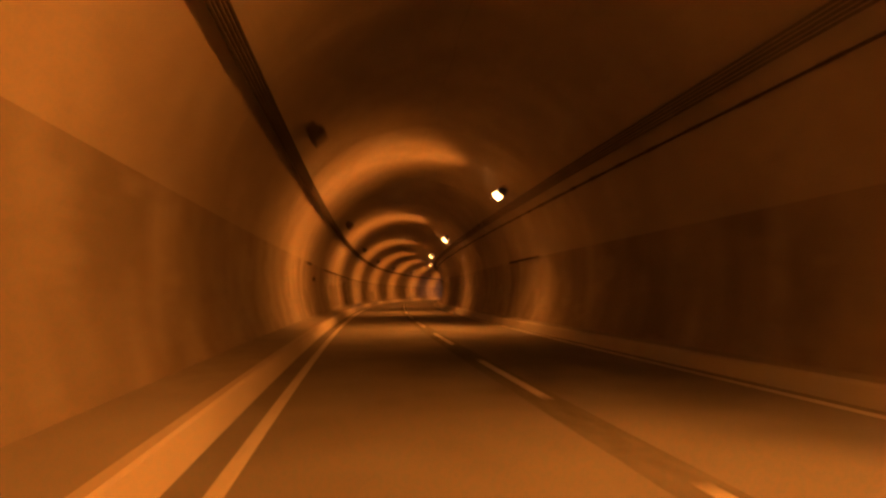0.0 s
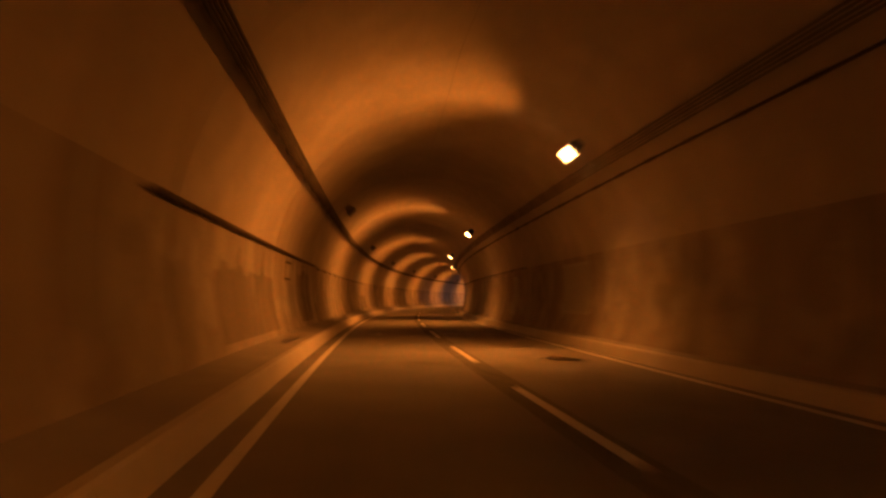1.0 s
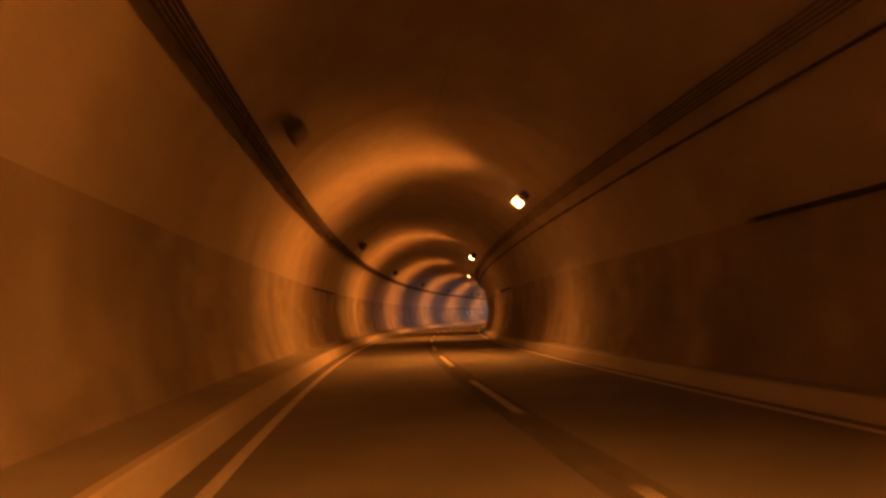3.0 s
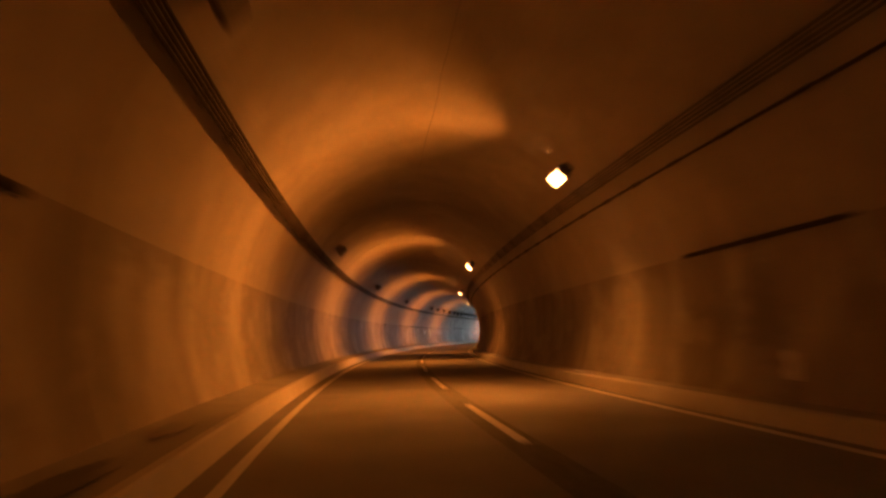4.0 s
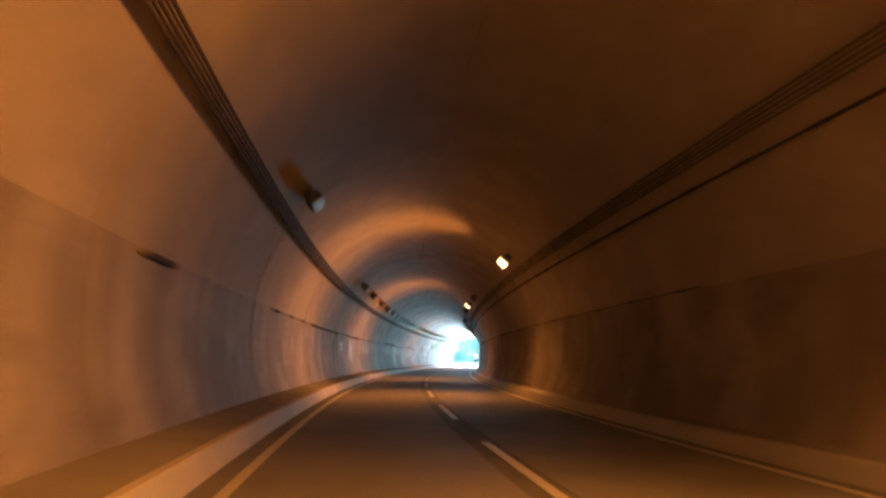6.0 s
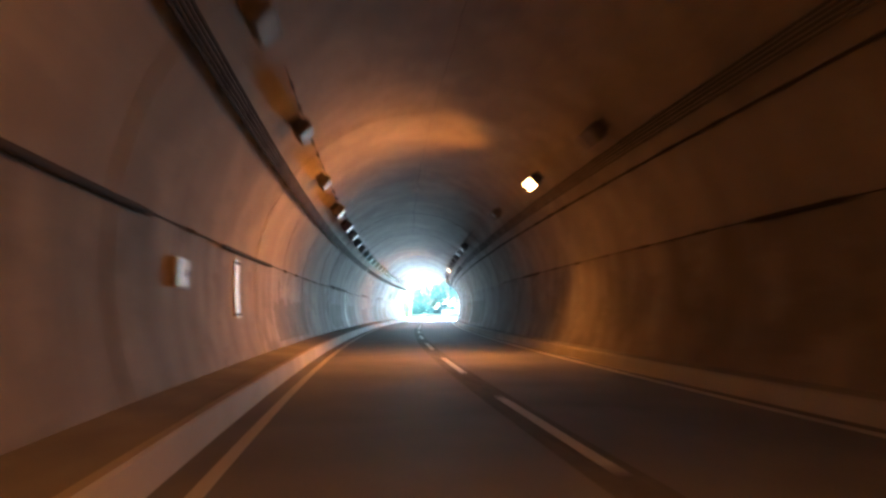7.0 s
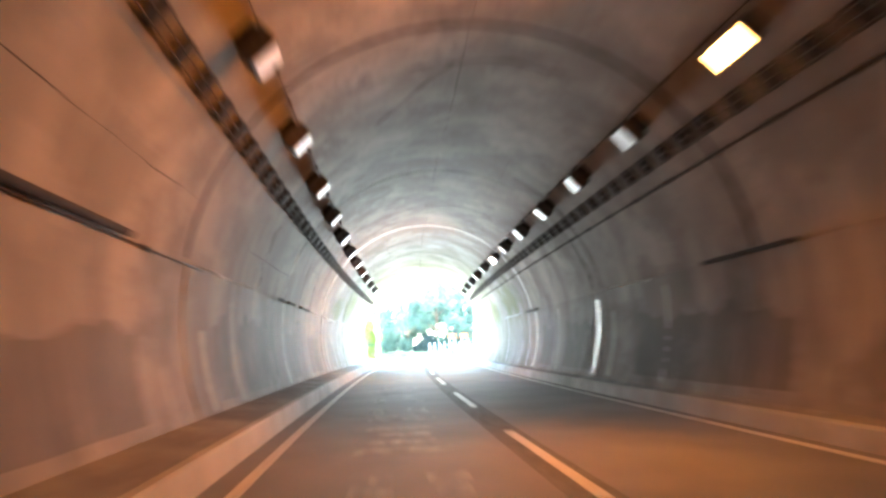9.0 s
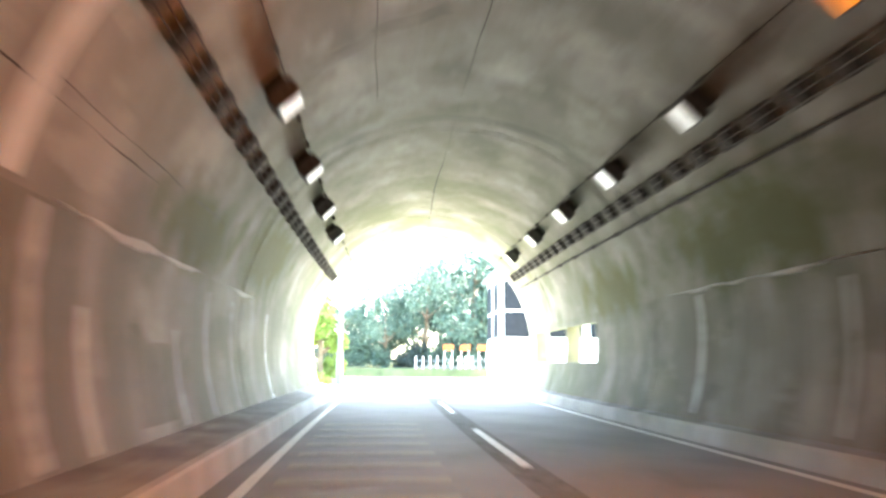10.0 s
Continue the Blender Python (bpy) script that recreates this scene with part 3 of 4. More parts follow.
for i, (s, a0, a1, w) in enumerate(((305.45, 152, 170, 0.3), (274.0, 152, 170, 0.28))):
    structure("trim_lime_line", lining_crack(s, a0, a1, w, 6.1 * i + 2.2, M_LIME), "whitish lime line along a lining joint", "lime streak")


def drain_pipe(s, sign, low, high, r, d):
    """A pale duct of half width r and half depth d that follows the wall down to the walkway."""
    ob = thing("drain_pipe", "pale plastic drain duct running down the wall", "pipe", group="wall drain pipes")
    pts = []
    n = 10
    for i in range(n + 1):
        z = low + (high - low) * i / n
        pts.append(Vector((side_x(z, sign, RAD - 0.03) - sign * d * 0.75, 0, z)))
    bm = bmesh.new()
    rings = []
    for q in pts:
        rings.append([bm.verts.new((q.x + d * math.cos(k * math.pi / 4), r * math.sin(k * math.pi / 4), q.z)) for k in range(8)])
    for a, b in zip(rings, rings[1:]):
        for k in range(8):
            bm.faces.new((a[k], a[(k + 1) % 8], b[(k + 1) % 8], b[k]))
    bm.faces.new(rings[-1])
    part("pipe", bm, M_PIPE, ob)
    for f in (0.15, 0.5, 0.85):
        z = low + (high - low) * f
        part("clip", box(d * 2 + 0.02, r * 2 + 0.05, 0.03, 0.006, (side_x(z, sign, RAD - 0.03) - sign * d * 0.75, 0, z)), M_PIPE, ob)
    part("foot", box(d * 2.4 + 0.04, r * 2 + 0.06, 0.07, 0.015, (pts[0].x, 0, low + 0.02)), M_PIPE, ob)
    ob.matrix_basis = frame_at(s, 0, 0)
    return ob


for s, sign, hi, r, d in ((274.0, -1, 3.0, 0.19, 0.02), (330.0, -1, 2.7, 0.06, 0.01),
                          (284.0, 1, 2.95, 0.15, 0.02), (304.9, 1, 2.72, 0.2, 0.02), (314.9, 1, 2.85, 0.16, 0.018), (316.8, 1, 2.9, 0.06, 0.01)):
    drain_pipe(s, sign, WALK + 0.06, hi, r, d)


def wet_material():
    n = Nodes("damp_stain", 0.3)
    f = n.noise(3.0, 5)
    n.color(n.mix(n.ramp(f, 0.35, 0.65), (0.022, 0.022, 0.022), (0.045, 0.044, 0.043)))
    n.bump(n.noise(40.0, 3), 0.15, 0.004)
    return n.mat


M_WET = wet_material()


def puddle(s, x, w, l, z, seed):
    """A thin sheet of seeped water with a ragged outline."""
    rg = random.Random(seed)
    n = 36
    bm = bmesh.new()
    ring = []
    for k in range(n):
        a = 2 * math.pi * k / n
        r = 0.75 + 0.5 * noise.noise((math.cos(a) * 1.7 + seed, math.sin(a) * 1.7, 0.3)) + 0.12 * rg.uniform(-1, 1)
        ring.append(bm.verts.new((w / 2 * r * math.cos(a), l / 2 * r * math.sin(a), 0)))
    top = bm.faces.new(ring)
    ex = bmesh.ops.extrude_face_region(bm, geom=[top])
    bmesh.ops.translate(bm, vec=(0, 0, 0.004), verts=[v for v in ex["geom"] if isinstance(v, bmesh.types.BMVert)])
    me = bpy.data.meshes.new("puddle")
    bm.to_mesh(me)
    bm.free()
    me.materials.append(M_WET)
    ob = new("puddle", me)
    ob.matrix_basis = frame_at(s, x, z)
    return tagged(ob, "dark damp patch of seeped water on the floor", "puddle", "damp patches")


def road_z(x):
    return -0.03 * abs(x) / 4.0 + 0.0015


for i, (s, x, w, l) in enumerate(((62.4, -2.35, 1.2, 1.3), (62.5, -2.3, 0.3, 3.0), (56.1, -2.15, 0.35, 0.7), (62.8, 0.6, 1.1, 1.2), (62.6, 1.5, 0.8, 1.3), (63.0, 2.4, 0.6, 0.9), (61.0, -0.9, 0.5, 0.5), (51.0, 2.3, 1.6, 2.2), (67.2, 1.9, 0.6, 1.0), (67.0, -2.1, 0.35, 0.6))):
    puddle(s, x, w, l, road_z(x), 40 + i)
for i, (s, w, l) in enumerate(((62.7, 0.62, 3.4), (67.6, 0.5, 1.8), (74.0, 0.55, 5.0), (136.5, 0.6, 2.4), (140.0, 0.6, 2.0), (52.5, 0.5, 2.5))):
    puddle(s, -4.56, w, l, 0.368, 70 + i)


def wall_sheet(name, s, l, lo, hi, sign, thick, mat):
    """A sheet lying on the curved wall."""
    zs = [lo + (hi - lo) * k / 8 for k in range(9)]
    inner = [(side_x(z, sign, RAD - 0.03 - thick), z) for z in zs]
    outer_ = [(side_x(z, sign, RAD - 0.02), z) for z in zs][::-1]
    return sweep(name, inner + outer_, [s - l / 2, s, s + l / 2], mat)


M_PALE = concrete("pale_wall_board", (0.46, 0.46, 0.45), (0.24, 0.23, 0.22), 0.45)
for s, sign, l, lo, hi, mat, lab in ((57.5, 1, 3.3, 0.95, 2.75, M_PALE, "pale board panel screwed to the tunnel wall"),
                                     (69.0, 1, 1.3, 0.7, 2.6, M_PALE, "pale board panel screwed to the tunnel wall"),
                                     (57.4, -1, 1.1, 2.0, 2.7, M_WALL, "sooty cover plate with battens on the tunnel wall"),
                                     (240.4, -1, 0.45, 1.35, 2.72, M_PIPE, "tall narrow white board on the tunnel wall")):
    ob = thing("wall_panel", lab, "wall panel", group="")
    part("board", wall_sheet("board", s, l, lo, hi, sign, 0.03, mat), mat, ob)
    for z in (lo + 0.08, hi - 0.08):
        part("batten", wall_sheet("batten", s, l + 0.04, z - 0.03, z + 0.03, sign, 0.045, M_GALV if mat is M_PALE else M_TRAY), M_GALV, ob)


WHITE_BOX = 235.6


def wall_box(s, sign, z, w, h, lab, paint=M_WHITE, front=M_PIPE):
    ob = thing("equipment_box", lab, "equipment box")
    x = side_x(z, sign, RAD - 0.03)
    part("case", box(0.07, w, h, 0.015, (x - sign * 0.045, 0, z)), paint, ob)
    part("door", box(0.02, w * 0.86, h * 0.86, 0.006, (x - sign * 0.088, 0, z)), front, ob)
    part("handle", box(0.03, 0.03, 0.12, 0.006, (x - sign * 0.105, w * 0.3, z)), M_DARK, ob)
    part("backplate", box(0.06, w * 0.7, h * 0.7, 0.0, (x - sign * 0.005, 0, z)), M_GALV, ob)
    ob.matrix_basis = frame_at(s, 0, 0)


def run_down(s, l, hi, sign):
    """A thin crust that water has left down the wall, uneven at both edges."""
    verts, faces = [], []
    n = 40
    for i in range(n + 1):
        z = WALK + 0.07 + (hi - WALK - 0.07) * i / n
        w = l / 2 * (0.75 + 0.45 * noise.noise((z * 3.0, s, 1.0)) + 0.3 * noise.noise((z * 9.0, s, 2.0)))
        c = 0.1 * l * noise.noise((z * 1.5, s, 3.0))
        for q, r in ((c - w, RAD - 0.028), (c - w * 0.6, RAD - 0.036), (c + w * 0.6, RAD - 0.036), (c + w, RAD - 0.028)):
            verts.append(at(s + q, side_x(z, sign, r), z))
        if i:
            a, b = (i - 1) * 4, i * 4
            faces += [(a + k, a + k + 1, b + k + 1, b + k) for k in range(3)]
    return mesh_from("lime_streak", verts, faces, M_LIME)


for s, sign, l, hi in ((303.5, 1, 0.4, 2.3), (310.4, 1, 0.4, 2.75), (305.6, -1, 0.45, 2.9), (296.3, -1, 0.4, 1.85), (298.7, -1, 0.3, 2.5), (312.5, -1, 0.2, 2.6), (316.7, -1, 0.4, 2.9), (317.9, -1, 0.3, 2.0),
                       (321.5, -1, 0.22, 1.9), (323.4, -1, 0.22, 2.7), (325.6, -1, 0.12, 2.7), (288.6, -1, 0.25, 2.8), (299.4, 1, 0.22, 2.7), (319.3, 1, 0.2, 2.7), (324.0, 1, 0.3, 2.85)):
    structure("trim_lime_streak", run_down(s, l, hi, sign), "whitish lime streak run down the wall", "lime streak")


def lime_seep(s0, s1, sign, top, depth, seed):
    """A ragged crust of lime that hangs below the edge of the vault."""
    verts, faces = [], []
    ss = np.arange(s0, s1, 0.12)
    for i, q in enumerate(ss):
        f = math.sin(math.pi * i / (len(ss) - 1)) ** 0.5
        hi = top + 0.05 * noise.noise((q * 1.1, seed, 0.0))
        drop = depth * f * max(0.12, 0.45 + 1.1 * noise.noise((q * 0.9, seed, 3.0)) + 0.5 * noise.noise((q * 4.0, seed, 5.0)))
        for z, r in ((hi, RAD - 0.01), (hi, RAD - 0.045), (hi - drop * 0.5, RAD - 0.05), (hi - drop, RAD - 0.036), (hi - drop, RAD - 0.01)):
            verts.append(at(float(q), side_x(z, sign, r), z))
        if i:
            a, c = (i - 1) * 5, i * 5
            faces += [(a + k, a + (k + 1) % 5, c + (k + 1) % 5, c + k) for k in range(5)]
    return mesh_from("lime_seep", verts, faces, M_LIME)


for i, (s0, s1, sign, top, depth) in enumerate(((311.0, 315.2, -1, 3.0, 0.1), (317.0, 322.6, -1, 2.98, 0.16), (325.0, 328.0, -1, 2.98, 0.1), (296.0, 300.5, -1, 2.98, 0.1), (279.0, 284.0, -1, 2.97, 0.1),
                                                (318.6, 325.5, 1, 2.98, 0.1), (300.0, 304.5, 1, 2.97, 0.1), (284.5, 290.0, 1, 2.97, 0.1))):
    structure("trim_lime_seep", lime_seep(s0, s1, sign, top, depth, 2.7 * i + 0.4), "ragged whitish lime crust seeping along the wall facing", "lime crust")


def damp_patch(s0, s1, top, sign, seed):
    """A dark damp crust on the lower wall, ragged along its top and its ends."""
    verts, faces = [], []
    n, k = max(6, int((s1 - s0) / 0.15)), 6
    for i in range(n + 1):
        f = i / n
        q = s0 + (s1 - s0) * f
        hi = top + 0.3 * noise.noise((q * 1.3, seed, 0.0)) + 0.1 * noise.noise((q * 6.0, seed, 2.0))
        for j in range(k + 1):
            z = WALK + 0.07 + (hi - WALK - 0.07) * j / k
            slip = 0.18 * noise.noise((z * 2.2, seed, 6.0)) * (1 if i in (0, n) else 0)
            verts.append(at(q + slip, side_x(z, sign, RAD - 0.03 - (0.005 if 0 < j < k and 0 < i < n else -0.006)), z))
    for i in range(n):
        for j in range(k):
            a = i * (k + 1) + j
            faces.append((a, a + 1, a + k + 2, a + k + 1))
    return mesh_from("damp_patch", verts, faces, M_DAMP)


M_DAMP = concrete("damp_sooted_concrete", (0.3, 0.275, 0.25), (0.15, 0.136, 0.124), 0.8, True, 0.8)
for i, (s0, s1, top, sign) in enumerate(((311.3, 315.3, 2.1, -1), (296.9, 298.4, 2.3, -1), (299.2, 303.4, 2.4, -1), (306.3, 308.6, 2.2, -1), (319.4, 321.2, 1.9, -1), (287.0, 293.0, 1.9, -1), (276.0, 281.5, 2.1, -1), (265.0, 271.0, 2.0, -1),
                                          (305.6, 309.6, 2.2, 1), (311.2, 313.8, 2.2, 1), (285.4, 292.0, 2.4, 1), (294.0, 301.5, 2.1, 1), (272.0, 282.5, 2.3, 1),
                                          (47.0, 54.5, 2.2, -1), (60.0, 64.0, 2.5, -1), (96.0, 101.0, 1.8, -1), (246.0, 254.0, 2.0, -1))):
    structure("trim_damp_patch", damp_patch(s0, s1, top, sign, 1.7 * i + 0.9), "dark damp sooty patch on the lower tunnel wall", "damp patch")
wall_box(WHITE_BOX, -1, 2.14, 0.66, 0.5, "square white equipment box on the tunnel wall")
wall_box(284.35, 1, 2.3, 0.3, 0.34, "small white junction box beside a drain pipe on the wall")
wall_box(36.6, -1, 2.2, 0.3, 0.24, "small dark junction box on the tunnel wall", M_DARK, M_DARK)
wall_box(140.5, 1, 0.85, 0.3, 0.45, "white equipment box low on the tunnel wall")
sensor = thing("ceiling_sensor", "small white sensor under the crown of the vault", "sensor", frame_at(255.0, X0, ZC + RAD))
part("body", box(0.16, 0.22, 0.12, 0.02, (0, 0, -0.12)), M_WHITE, sensor)
part("stem", rod(0.02, (0, 0, 0.02), (0, 0, -0.08), 8), M_GALV, sensor)


def faded_paint():
    n = Nodes("faded_lane_paint", 0.75)
    w = n.ramp(n.noise(4.0, 6), 0.36, 0.56)
    n.color(n.mix(w, (0.42, 0.42, 0.4), (0.21, 0.21, 0.205)))
    n.bsdf.inputs["Specular IOR Level"].default_value = 0.2
    return n.mat


M_FADED = faded_paint()


def lane_text(s, seed):
    """One worn sign of unreadable lane lettering, as plain bars."""
    rg = random.Random(seed)
    ob = thing("lane_lettering", "worn white lettering painted on the lane", "road marking", frame_at(s, -1.72, -0.0135), "lane lettering")
    y = -1.45
    while y < 1.4:
        l = rg.uniform(0.22, 0.42)
        if rg.random() < 0.6:
            part("stroke", box(rg.uniform(0.8, 1.45), l, 0.006, 0, (rg.uniform(-0.12, 0.12), y, 0.004)), M_FADED, ob)
        else:
            for sx in (-1, 1):
                part("stroke", box(rg.uniform(0.18, 0.5), l * 1.5, 0.006, 0, (sx * rg.uniform(0.3, 0.55), y, 0.004)), M_FADED, ob)
        y += l + rg.uniform(0.3, 0.55)


for i, s in enumerate((286.4, 290.7, 295.0, 299.3, 304.0, 308.4)):
    lane_text(s, 60 + i)

# pale worn slow-down bars across the lane before the open end
bar = box(2.9, 0.42, 0.004)
bar_mesh = bpy.data.meshes.new("slow_bar")
bar.to_mesh(bar_mesh)
bar.free()


def worn_bar():
    n = Nodes("worn_slow_bar", 0.85)
    w = n.ramp(n.noise(2.2, 6, (0.5, 1, 1)), 0.38, 0.6)
    n.color(n.mix(w, (0.35, 0.345, 0.295), (0.25, 0.247, 0.222)))
    n.bsdf.inputs["Specular IOR Level"].default_value = 0.2
    return n.mat


bar_mesh.materials.append(worn_bar())
for k in range(12):
    ob = new("slow_down_bar", bar_mesh)
    ob.matrix_basis = frame_at(312.6 + 1.25 * k, -1.85, -0.0105)
    tagged(ob, "worn pale bar painted across the lane", "road marking", "slow-down bars")

# ---------- outside ----------
GROUND_Z = -0.06
g = 2500.0
structure("ground", mesh_from("ground", [(-g, -g, GROUND_Z - 0.3), (g, -g, GROUND_Z - 0.3), (g, g, GROUND_Z - 0.3), (-g, g, GROUND_Z - 0.3)], [(0, 1, 2, 3)], M_GRASS),
          "grassy ground reaching the horizon", "ground")
structure("road_outside", mesh_from("road_outside", [(-4.3, 6.01, -0.034), (4.2, 6.01, -0.034), (4.2, 28, -0.034), (60, 30, -0.034), (60, 37, -0.034), (-60, 37, -0.034), (-60, 30, -0.034), (-4.3, 28, -0.034),
                                                     (-4.3, 6.01, -0.3), (4.2, 6.01, -0.3), (4.2, 28, -0.3), (60, 30, -0.3), (60, 37, -0.3), (-60, 37, -0.3), (-60, 30, -0.3), (-4.3, 28, -0.3)],
          [(0, 1, 2, 3, 4, 5, 6, 7)] + [(i + 8, (i + 1) % 8 + 8, (i + 1) % 8, i) for i in range(8)], M_ASPHALT),
          "sunlit asphalt road meeting a crossing road", "road")


def portal_wall(r, half, top, thick):
    """A concrete head wall with the tunnel's arch cut through."""
    n = 40
    inner = [(side_x(-0.3, 1, r), -0.3)] + [(x, z) for x, z, *_ in arc(A_LOW, 180 - A_LOW, n, r)] + [(side_x(-0.3, -1, r), -0.3)]
    outer_ = []
    for x, z in inner:
        d = Vector((x - X0, max(z - 1.0, 0.0)))
        if z < 1.0:
            outer_.append((X0 + math.copysign(half, x - X0), z))
        else:
            k = min(half / max(abs(d.x), 1e-6), (top - 1.0) / max(d.y, 1e-6))
            outer_.append((X0 + d.x * k, 1.0 + d.y * k))
    verts, faces = [], []
    for y in (0.004, thick):
        verts += [(x, y, z) for x, z in inner] + [(x, y, z) for x, z in outer_]
    m = len(inner)
    for i in range(m - 1):
        faces.append((i, i + 1, m + i + 1, m + i))
        faces.append((2 * m + i, 3 * m + i, 3 * m + i + 1, 2 * m + i + 1))
        faces.append((i, 2 * m + i, 2 * m + i + 1, i + 1))
        faces.append((m + i, m + i + 1, 3 * m + i + 1, 3 * m + i))
    return mesh_from("portal_wall", verts, faces, M_FACE)


structure("wall_portal", portal_wall(RAD + 0.02, 5.9, 8.0, 0.35), "weathered concrete rim of the tunnel portal", "wall").matrix_basis = frame_at(END, 0, 0)
structure("wall_head", portal_wall(RAD + 0.47, 16.0, 9.6, 0.6), "weathered concrete head wall against the slope", "wall").matrix_basis = frame_at(327.0, 0, 0)


def hill():
    """The mountain over the tunnel."""
    verts, faces = [], []
    us = np.linspace(-130, 130, 53)
    ss = np.linspace(S_BACK - 20, 327.1, 64)
    for s in ss:
        for u in us:
            rise = min(1.0, (327.1 - s) / 60.0)
            foot = 1.0 if abs(u) < 15 else min(1.0, (327.1 - s) / 14.0)
            z = 9.0 + rise * 26 + 3.0 * noise.noise((u * 0.03, s * 0.03, 0)) * rise
            z = z * math.exp(-(max(0, abs(u) - 9.0) / 60.0) ** 2) * foot - 0.5
            verts.append(at(float(s), float(u) + X0, z))
    k = len(us)
    for i in range(len(ss) - 1):
        for j in range(k - 1):
            faces.append((i * k + j, i * k + j + 1, (i + 1) * k + j + 1, (i + 1) * k + j))
    return mesh_from("hill", verts, faces, M_GRASS, True)


structure("ground_hill", hill(), "green mountain slope above the tunnel", "hill")


def leaf_cloud(rng, blobs, count, size):
    """Many small leaf blades scattered through a few uneven masses."""
    verts, faces = [], []
    for (c, r) in blobs:
        for _ in range(count):
            d = Vector((rng.gauss(0, 1), rng.gauss(0, 1), rng.gauss(0, 0.8))).normalized()
            p = Vector(c) + d * r * (0.45 + 0.6 * rng.random() ** 0.5)
            q = Euler((rng.uniform(0, 6.3), rng.uniform(0, 6.3), rng.uniform(0, 6.3))).to_matrix()
            l = size * rng.uniform(0.6, 1.4)
            i = len(verts)
            verts += [p + q @ Vector(v) for v in ((-l, 0, 0), (0, -l * 0.45, 0.08 * l), (l, 0, 0), (0, l * 0.45, 0.08 * l))]
            faces.append((i, i + 1, i + 2, i + 3))
    return verts, faces


def tree(seed, height, spread, leaf):
    rng = random.Random(seed)
    ob = thing("tree", "leafy green broadleaf tree by the crossing road", "tree", group="roadside trees")
    bm = bmesh.new()
    top = Vector((rng.uniform(-0.3, 0.3), rng.uniform(-0.3, 0.3), height * 0.7))
    limbs = [((0, 0, -0.4), top * 0.5, 0.24, 0.16), (top * 0.5, top, 0.16, 0.06)]
    blobs = [(top + Vector((0, 0, height * 0.1)), spread * 0.55)]
    for i in range(13):
        a = i * 2.4 + rng.random()
        base = top * rng.uniform(0.12, 0.95)
        end = base + Vector((math.cos(a), math.sin(a), rng.uniform(0.25, 0.8))) * spread * rng.uniform(0.5, 0.9)
        limbs.append((base, end, 0.09, 0.03))
        blobs.append((end, spread * rng.uniform(0.32, 0.5)))
    for a, b, r1, r2 in limbs:
        t = rod(r1, a, b, 7, r2)
        tmp = bpy.data.meshes.new("tmp")
        t.to_mesh(tmp)
        t.free()
        bm.from_mesh(tmp)
    part("trunk", bm, M_BARK, ob)
    v, f = leaf_cloud(rng, blobs, 620, 0.13)
    part("crown", mesh_from("crown", v, f, leaf), leaf, ob)
    return ob


kinds = [tree(3, 11.0, 3.6, M_LEAF), tree(5, 9.0, 3.2, M_LEAF), tree(8, 10.0, 3.4, M_LEAF)]
young = tree(11, 6.2, 1.5, M_LEAF2)
young.matrix_basis = pose(-6.1, 17.0, GROUND_Z - 0.3)
tagged(young, "young yellow-green tree beside the portal", "tree")
rng = random.Random(4)
placed = []
for row, (y0, zoff) in enumerate(((41.5, 0), (47, 0.0), (54, 0.0))):
    for x in np.arange(-26, 30, 4.7):
        placed.append((float(x) + rng.uniform(-1.2, 1.2), y0 + rng.uniform(-1.2, 1.2)))
for i, (x, y) in enumerate(placed):
    m = pose(x, y, 0.7, 0, 0, rng.uniform(0, 360)) @ Matrix.Scale(rng.uniform(0.9, 1.1) * (0.78 if x < -4 else 0.95 if x < 2 else 1.35), 4)
    if i < 3:
        kinds[i].matrix_basis = m
    else:
        c = copy_thing(kinds[i % 3], m)
        c.matrix_basis = m


def bush(seed, x, y, r, leaf, count=260, blade=0.09):
    rg = random.Random(seed)
    ob = thing("bush", "fresh green roadside bush beside the portal", "bush", pose(x, y, GROUND_Z - 0.3), "roadside bushes")
    blobs = [((rg.uniform(-r, r) * 0.6, rg.uniform(-r, r) * 0.6, r * rg.uniform(0.3, 1.1)), r * rg.uniform(0.45, 0.7)) for _ in range(6)]
    v, f = leaf_cloud(rg, blobs, count, blade)
    part("foliage", mesh_from("foliage", v, f, leaf), leaf, ob)
    part("stem", rod(0.05, (0, 0, -0.1), (0, 0, r), 6, 0.03), M_BARK, ob)
    return ob


for i, (x, y, r) in enumerate(((-6.0, 14.0, 0.7), (-7.2, 17.5, 0.9), (-6.4, 20.0, 0.8), (-9.5, 22.0, 1.2))):
    bush(20 + i, x, y, r, M_LEAF2)


def utility_pole(x, y, h):
    ob = thing("utility_pole", "tall grey concrete utility pole beside the road", "pole", pose(x, y, GROUND_Z - 0.3))
    part("shaft", rod(0.16, (0, 0, 0), (0, 0, h), 12, 0.1), M_POLE, ob)
    for z in (h - 0.5, h - 1.2):
        part("crossarm", box(1.5, 0.08, 0.08, 0.01, (0, 0.14, z)), M_GALV, ob)
    part("sleeve", rod(0.19, (0, 0, 0.3), (0, 0, 2.2), 12), M_SLATE, ob)


utility_pole(-4.55, 12.0, 9.0)
white_pole = thing("steel_pole", "slim white steel pole at the roadside", "pole", pose(4.8, 15.6, GROUND_Z - 0.3))
part("shaft", rod(0.11, (0, 0, 0), (0, 0, 7.2), 12, 0.09), M_WHITE, white_pole)
part("base_plate", box(0.4, 0.4, 0.04, 0.01, (0, 0, 0.32)), M_GALV, white_pole)
part("cap", rod(0.1, (0, 0, 7.2), (0, 0, 7.26), 12, 0.05), M_GALV, white_pole)


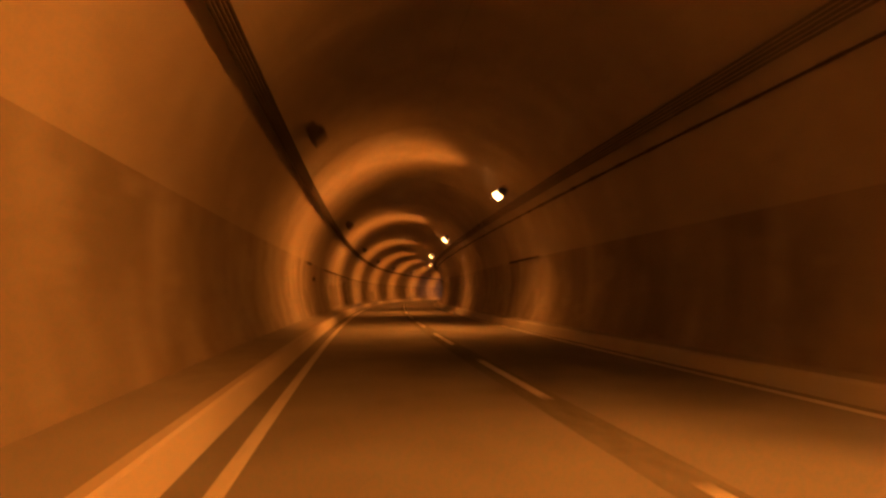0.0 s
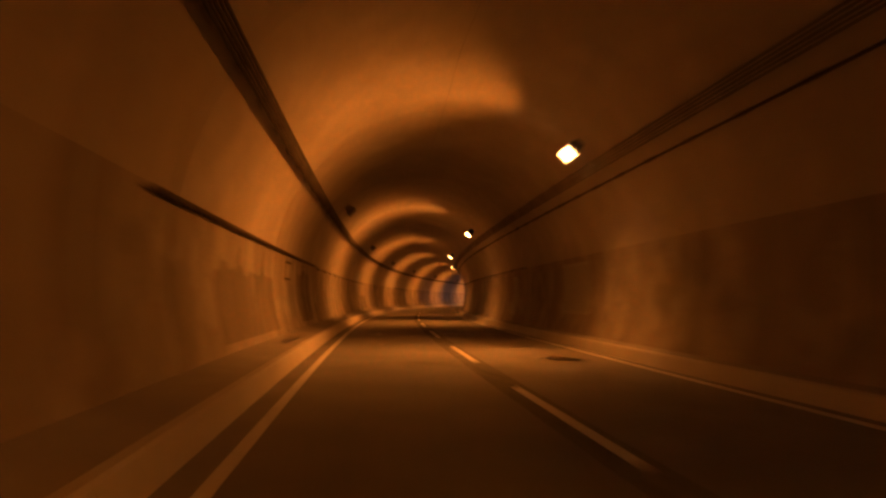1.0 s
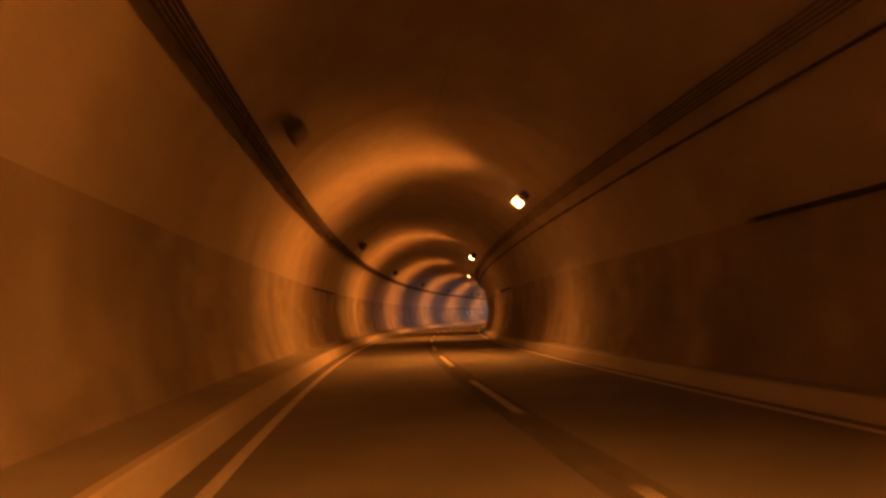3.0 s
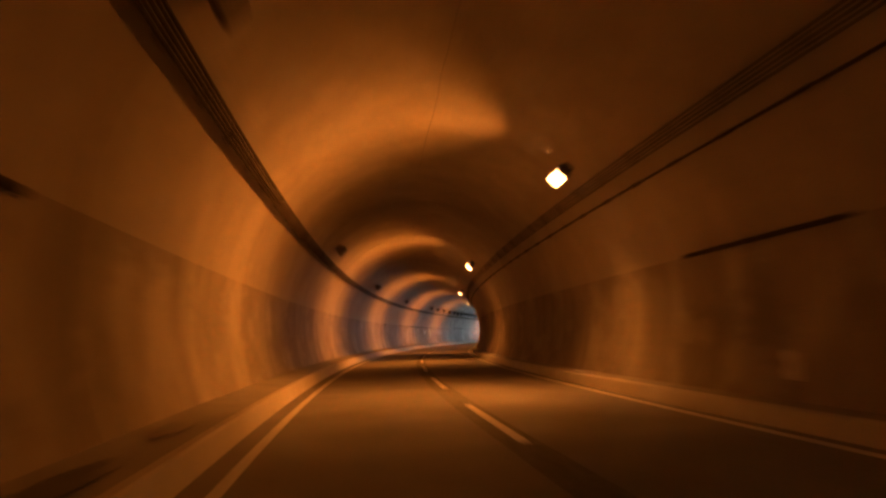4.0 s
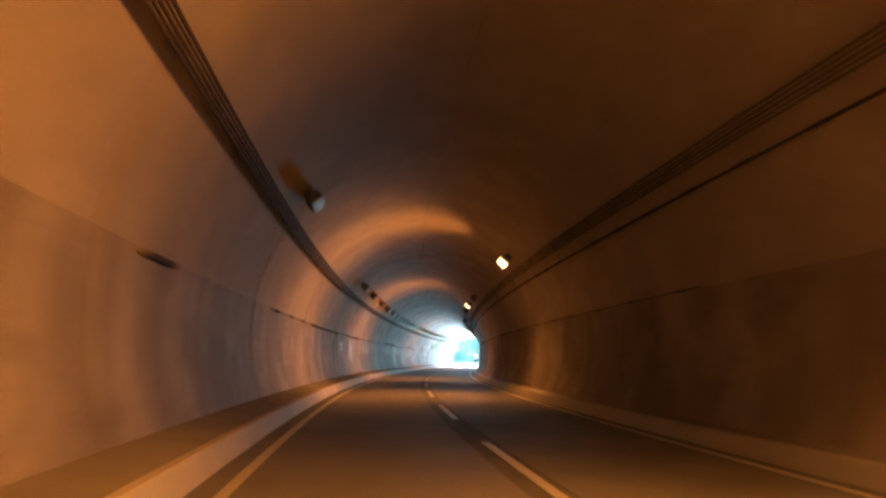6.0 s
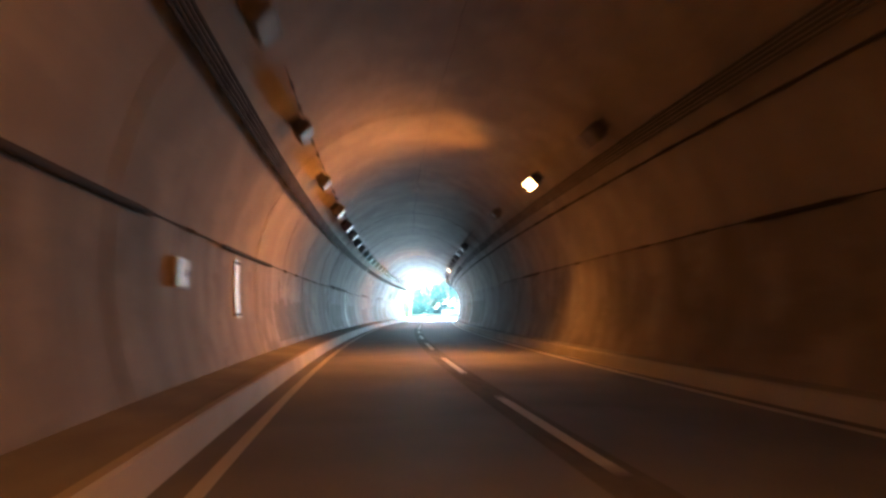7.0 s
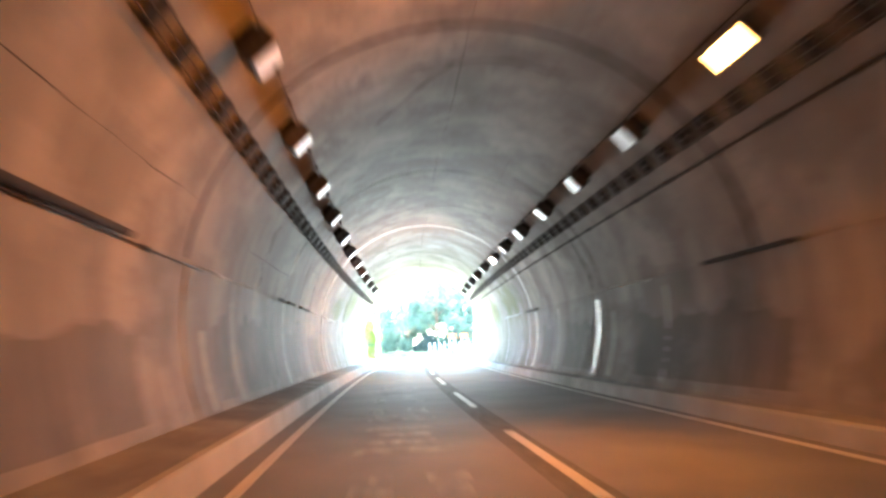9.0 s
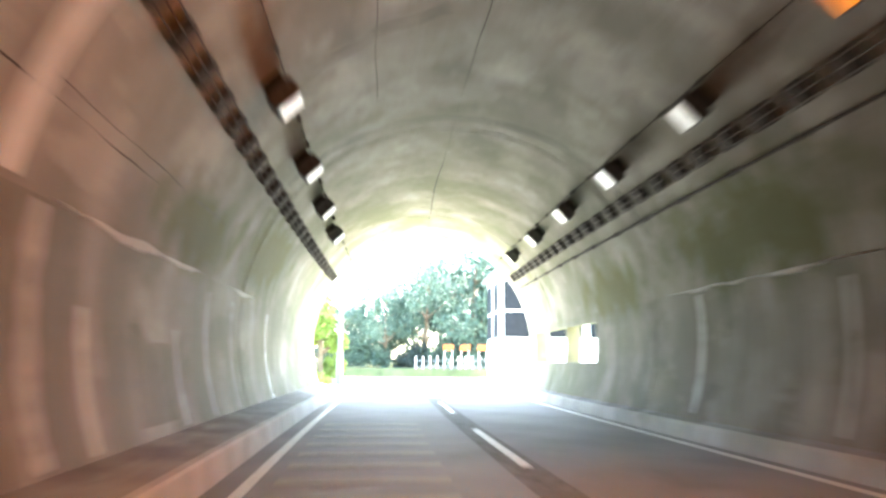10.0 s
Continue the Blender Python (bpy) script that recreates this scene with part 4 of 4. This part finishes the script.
# the ground steps up behind the crossing road
BANK = 0.72
bank = [(37.7, GROUND_Z - 0.35), (37.7, BANK), (38.05, BANK + 0.03), (70.0, BANK + 0.6), (70.0, GROUND_Z - 0.35)]
structure("ground_bank", mesh_from("ground_bank", [(x, y, z) for x in (-45.0, 45.0) for y, z in bank], [(0, 1, 2, 3, 4), (9, 8, 7, 6, 5)] + [(i, i + 5, (i + 1) % 5 + 5, (i + 1) % 5) for i in range(5)], M_GRASS),
          "low grassy bank behind the crossing road", "bank")


def guard_rail():
    ob = thing("fence", "white steel picket fence on the bank behind the crossing road", "fence", pose(0, 37.9, BANK))
    for x in np.arange(0.4, 8.5, 0.65):
        part("picket", rod(0.045, (float(x), 0, -0.05), (float(x), 0, 1.15), 8), M_WHITE, ob)
    for z in (0.2, 0.72):
        part("rail", rod(0.022, (0.2, -0.06, z), (8.6, -0.06, z), 8), M_GALV, ob)


guard_rail()


def work_sign(x, y):
    ob = thing("roadworks_sign", "orange roadworks board on two white posts behind the fence", "sign", pose(x, y, BANK), "roadworks signs")
    for sx in (-0.36, 0.36):
        part("post", rod(0.03, (sx, 0, -0.05), (sx, 0, 2.2), 6), M_WHITE, ob)
    part("board", box(0.95, 0.04, 0.55, 0.01, (0, -0.05, 1.95)), M_ORANGE, ob)
    part("brace", rod(0.02, (-0.36, 0, 0.9), (0.36, 0, 0.9), 6), M_GALV, ob)


for x in (3.4, 4.95, 6.6):
    work_sign(x, 38.3)
for i, (x, y, r) in enumerate(((-7.6, 41.0, 1.7), (-5.2, 40.6, 1.5), (-2.9, 41.0, 1.6), (2.2, 40.4, 1.6), (4.3, 40.8, 1.8), (6.6, 40.5, 1.7), (8.9, 41.0, 1.9), (11.2, 40.8, 1.8), (-10.2, 41.3, 1.8))):
    hedge = bush(40 + i, x, y, r, M_LEAF, 420, 0.13)
    hedge.location.z = BANK
    tagged(hedge, "dense dark green shrub on the bank under the trees", "bush", "bank shrubs")
# Darker copy of the leaf material: shade below the trees is in its colour.
M_SHADE_LEAF = leaf_material("leaves_shaded_green", (0.016, 0.026, 0.024), (0.03, 0.045, 0.04))
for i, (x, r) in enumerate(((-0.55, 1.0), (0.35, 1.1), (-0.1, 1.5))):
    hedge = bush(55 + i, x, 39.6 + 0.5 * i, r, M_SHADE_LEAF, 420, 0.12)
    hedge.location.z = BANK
    tagged(hedge, "evergreen shrub on the bank in a shade-darkened leaf colour", "bush", "bank shrubs")


def roadside_building():
    ob = thing("roadside_building", "white roadside building with dark upper windows beyond the portal", "building", pose(10.3, 25.5, GROUND_Z - 0.3))
    part("wall", box(9, 7, 8.0, 0.03, (0, 0, 4.0)), M_WHITE, ob)
    part("roof", box(9.7, 7.7, 0.3, 0.05, (0, 0, 8.16)), M_SLATE, ob)
    for x in (-3.05, 0.0, 3.05):
        w = part("window", box(2.7, 0.1, 4.4, 0.02, (x, -3.53, 5.4)), M_WHITE, ob)
        for z, h in ((4.35, 1.75), (6.4, 2.0)):
            part("pane", box(2.5, 0.05, h, 0, (x, -3.58, z)), M_PANE, w)
    for y in (-1.6, 1.6):
        w = part("window", box(0.1, 2.7, 4.4, 0.02, (-4.53, y, 5.4)), M_WHITE, ob)
        for z, h in ((4.35, 1.75), (6.4, 2.0)):
            part("pane", box(0.05, 2.5, h, 0, (-4.58, y, z)), M_PANE, w)
    part("door", box(0.9, 0.08, 2.05, 0.01, (-2.5, -3.53, 1.15)), M_GALV, ob)


roadside_building()
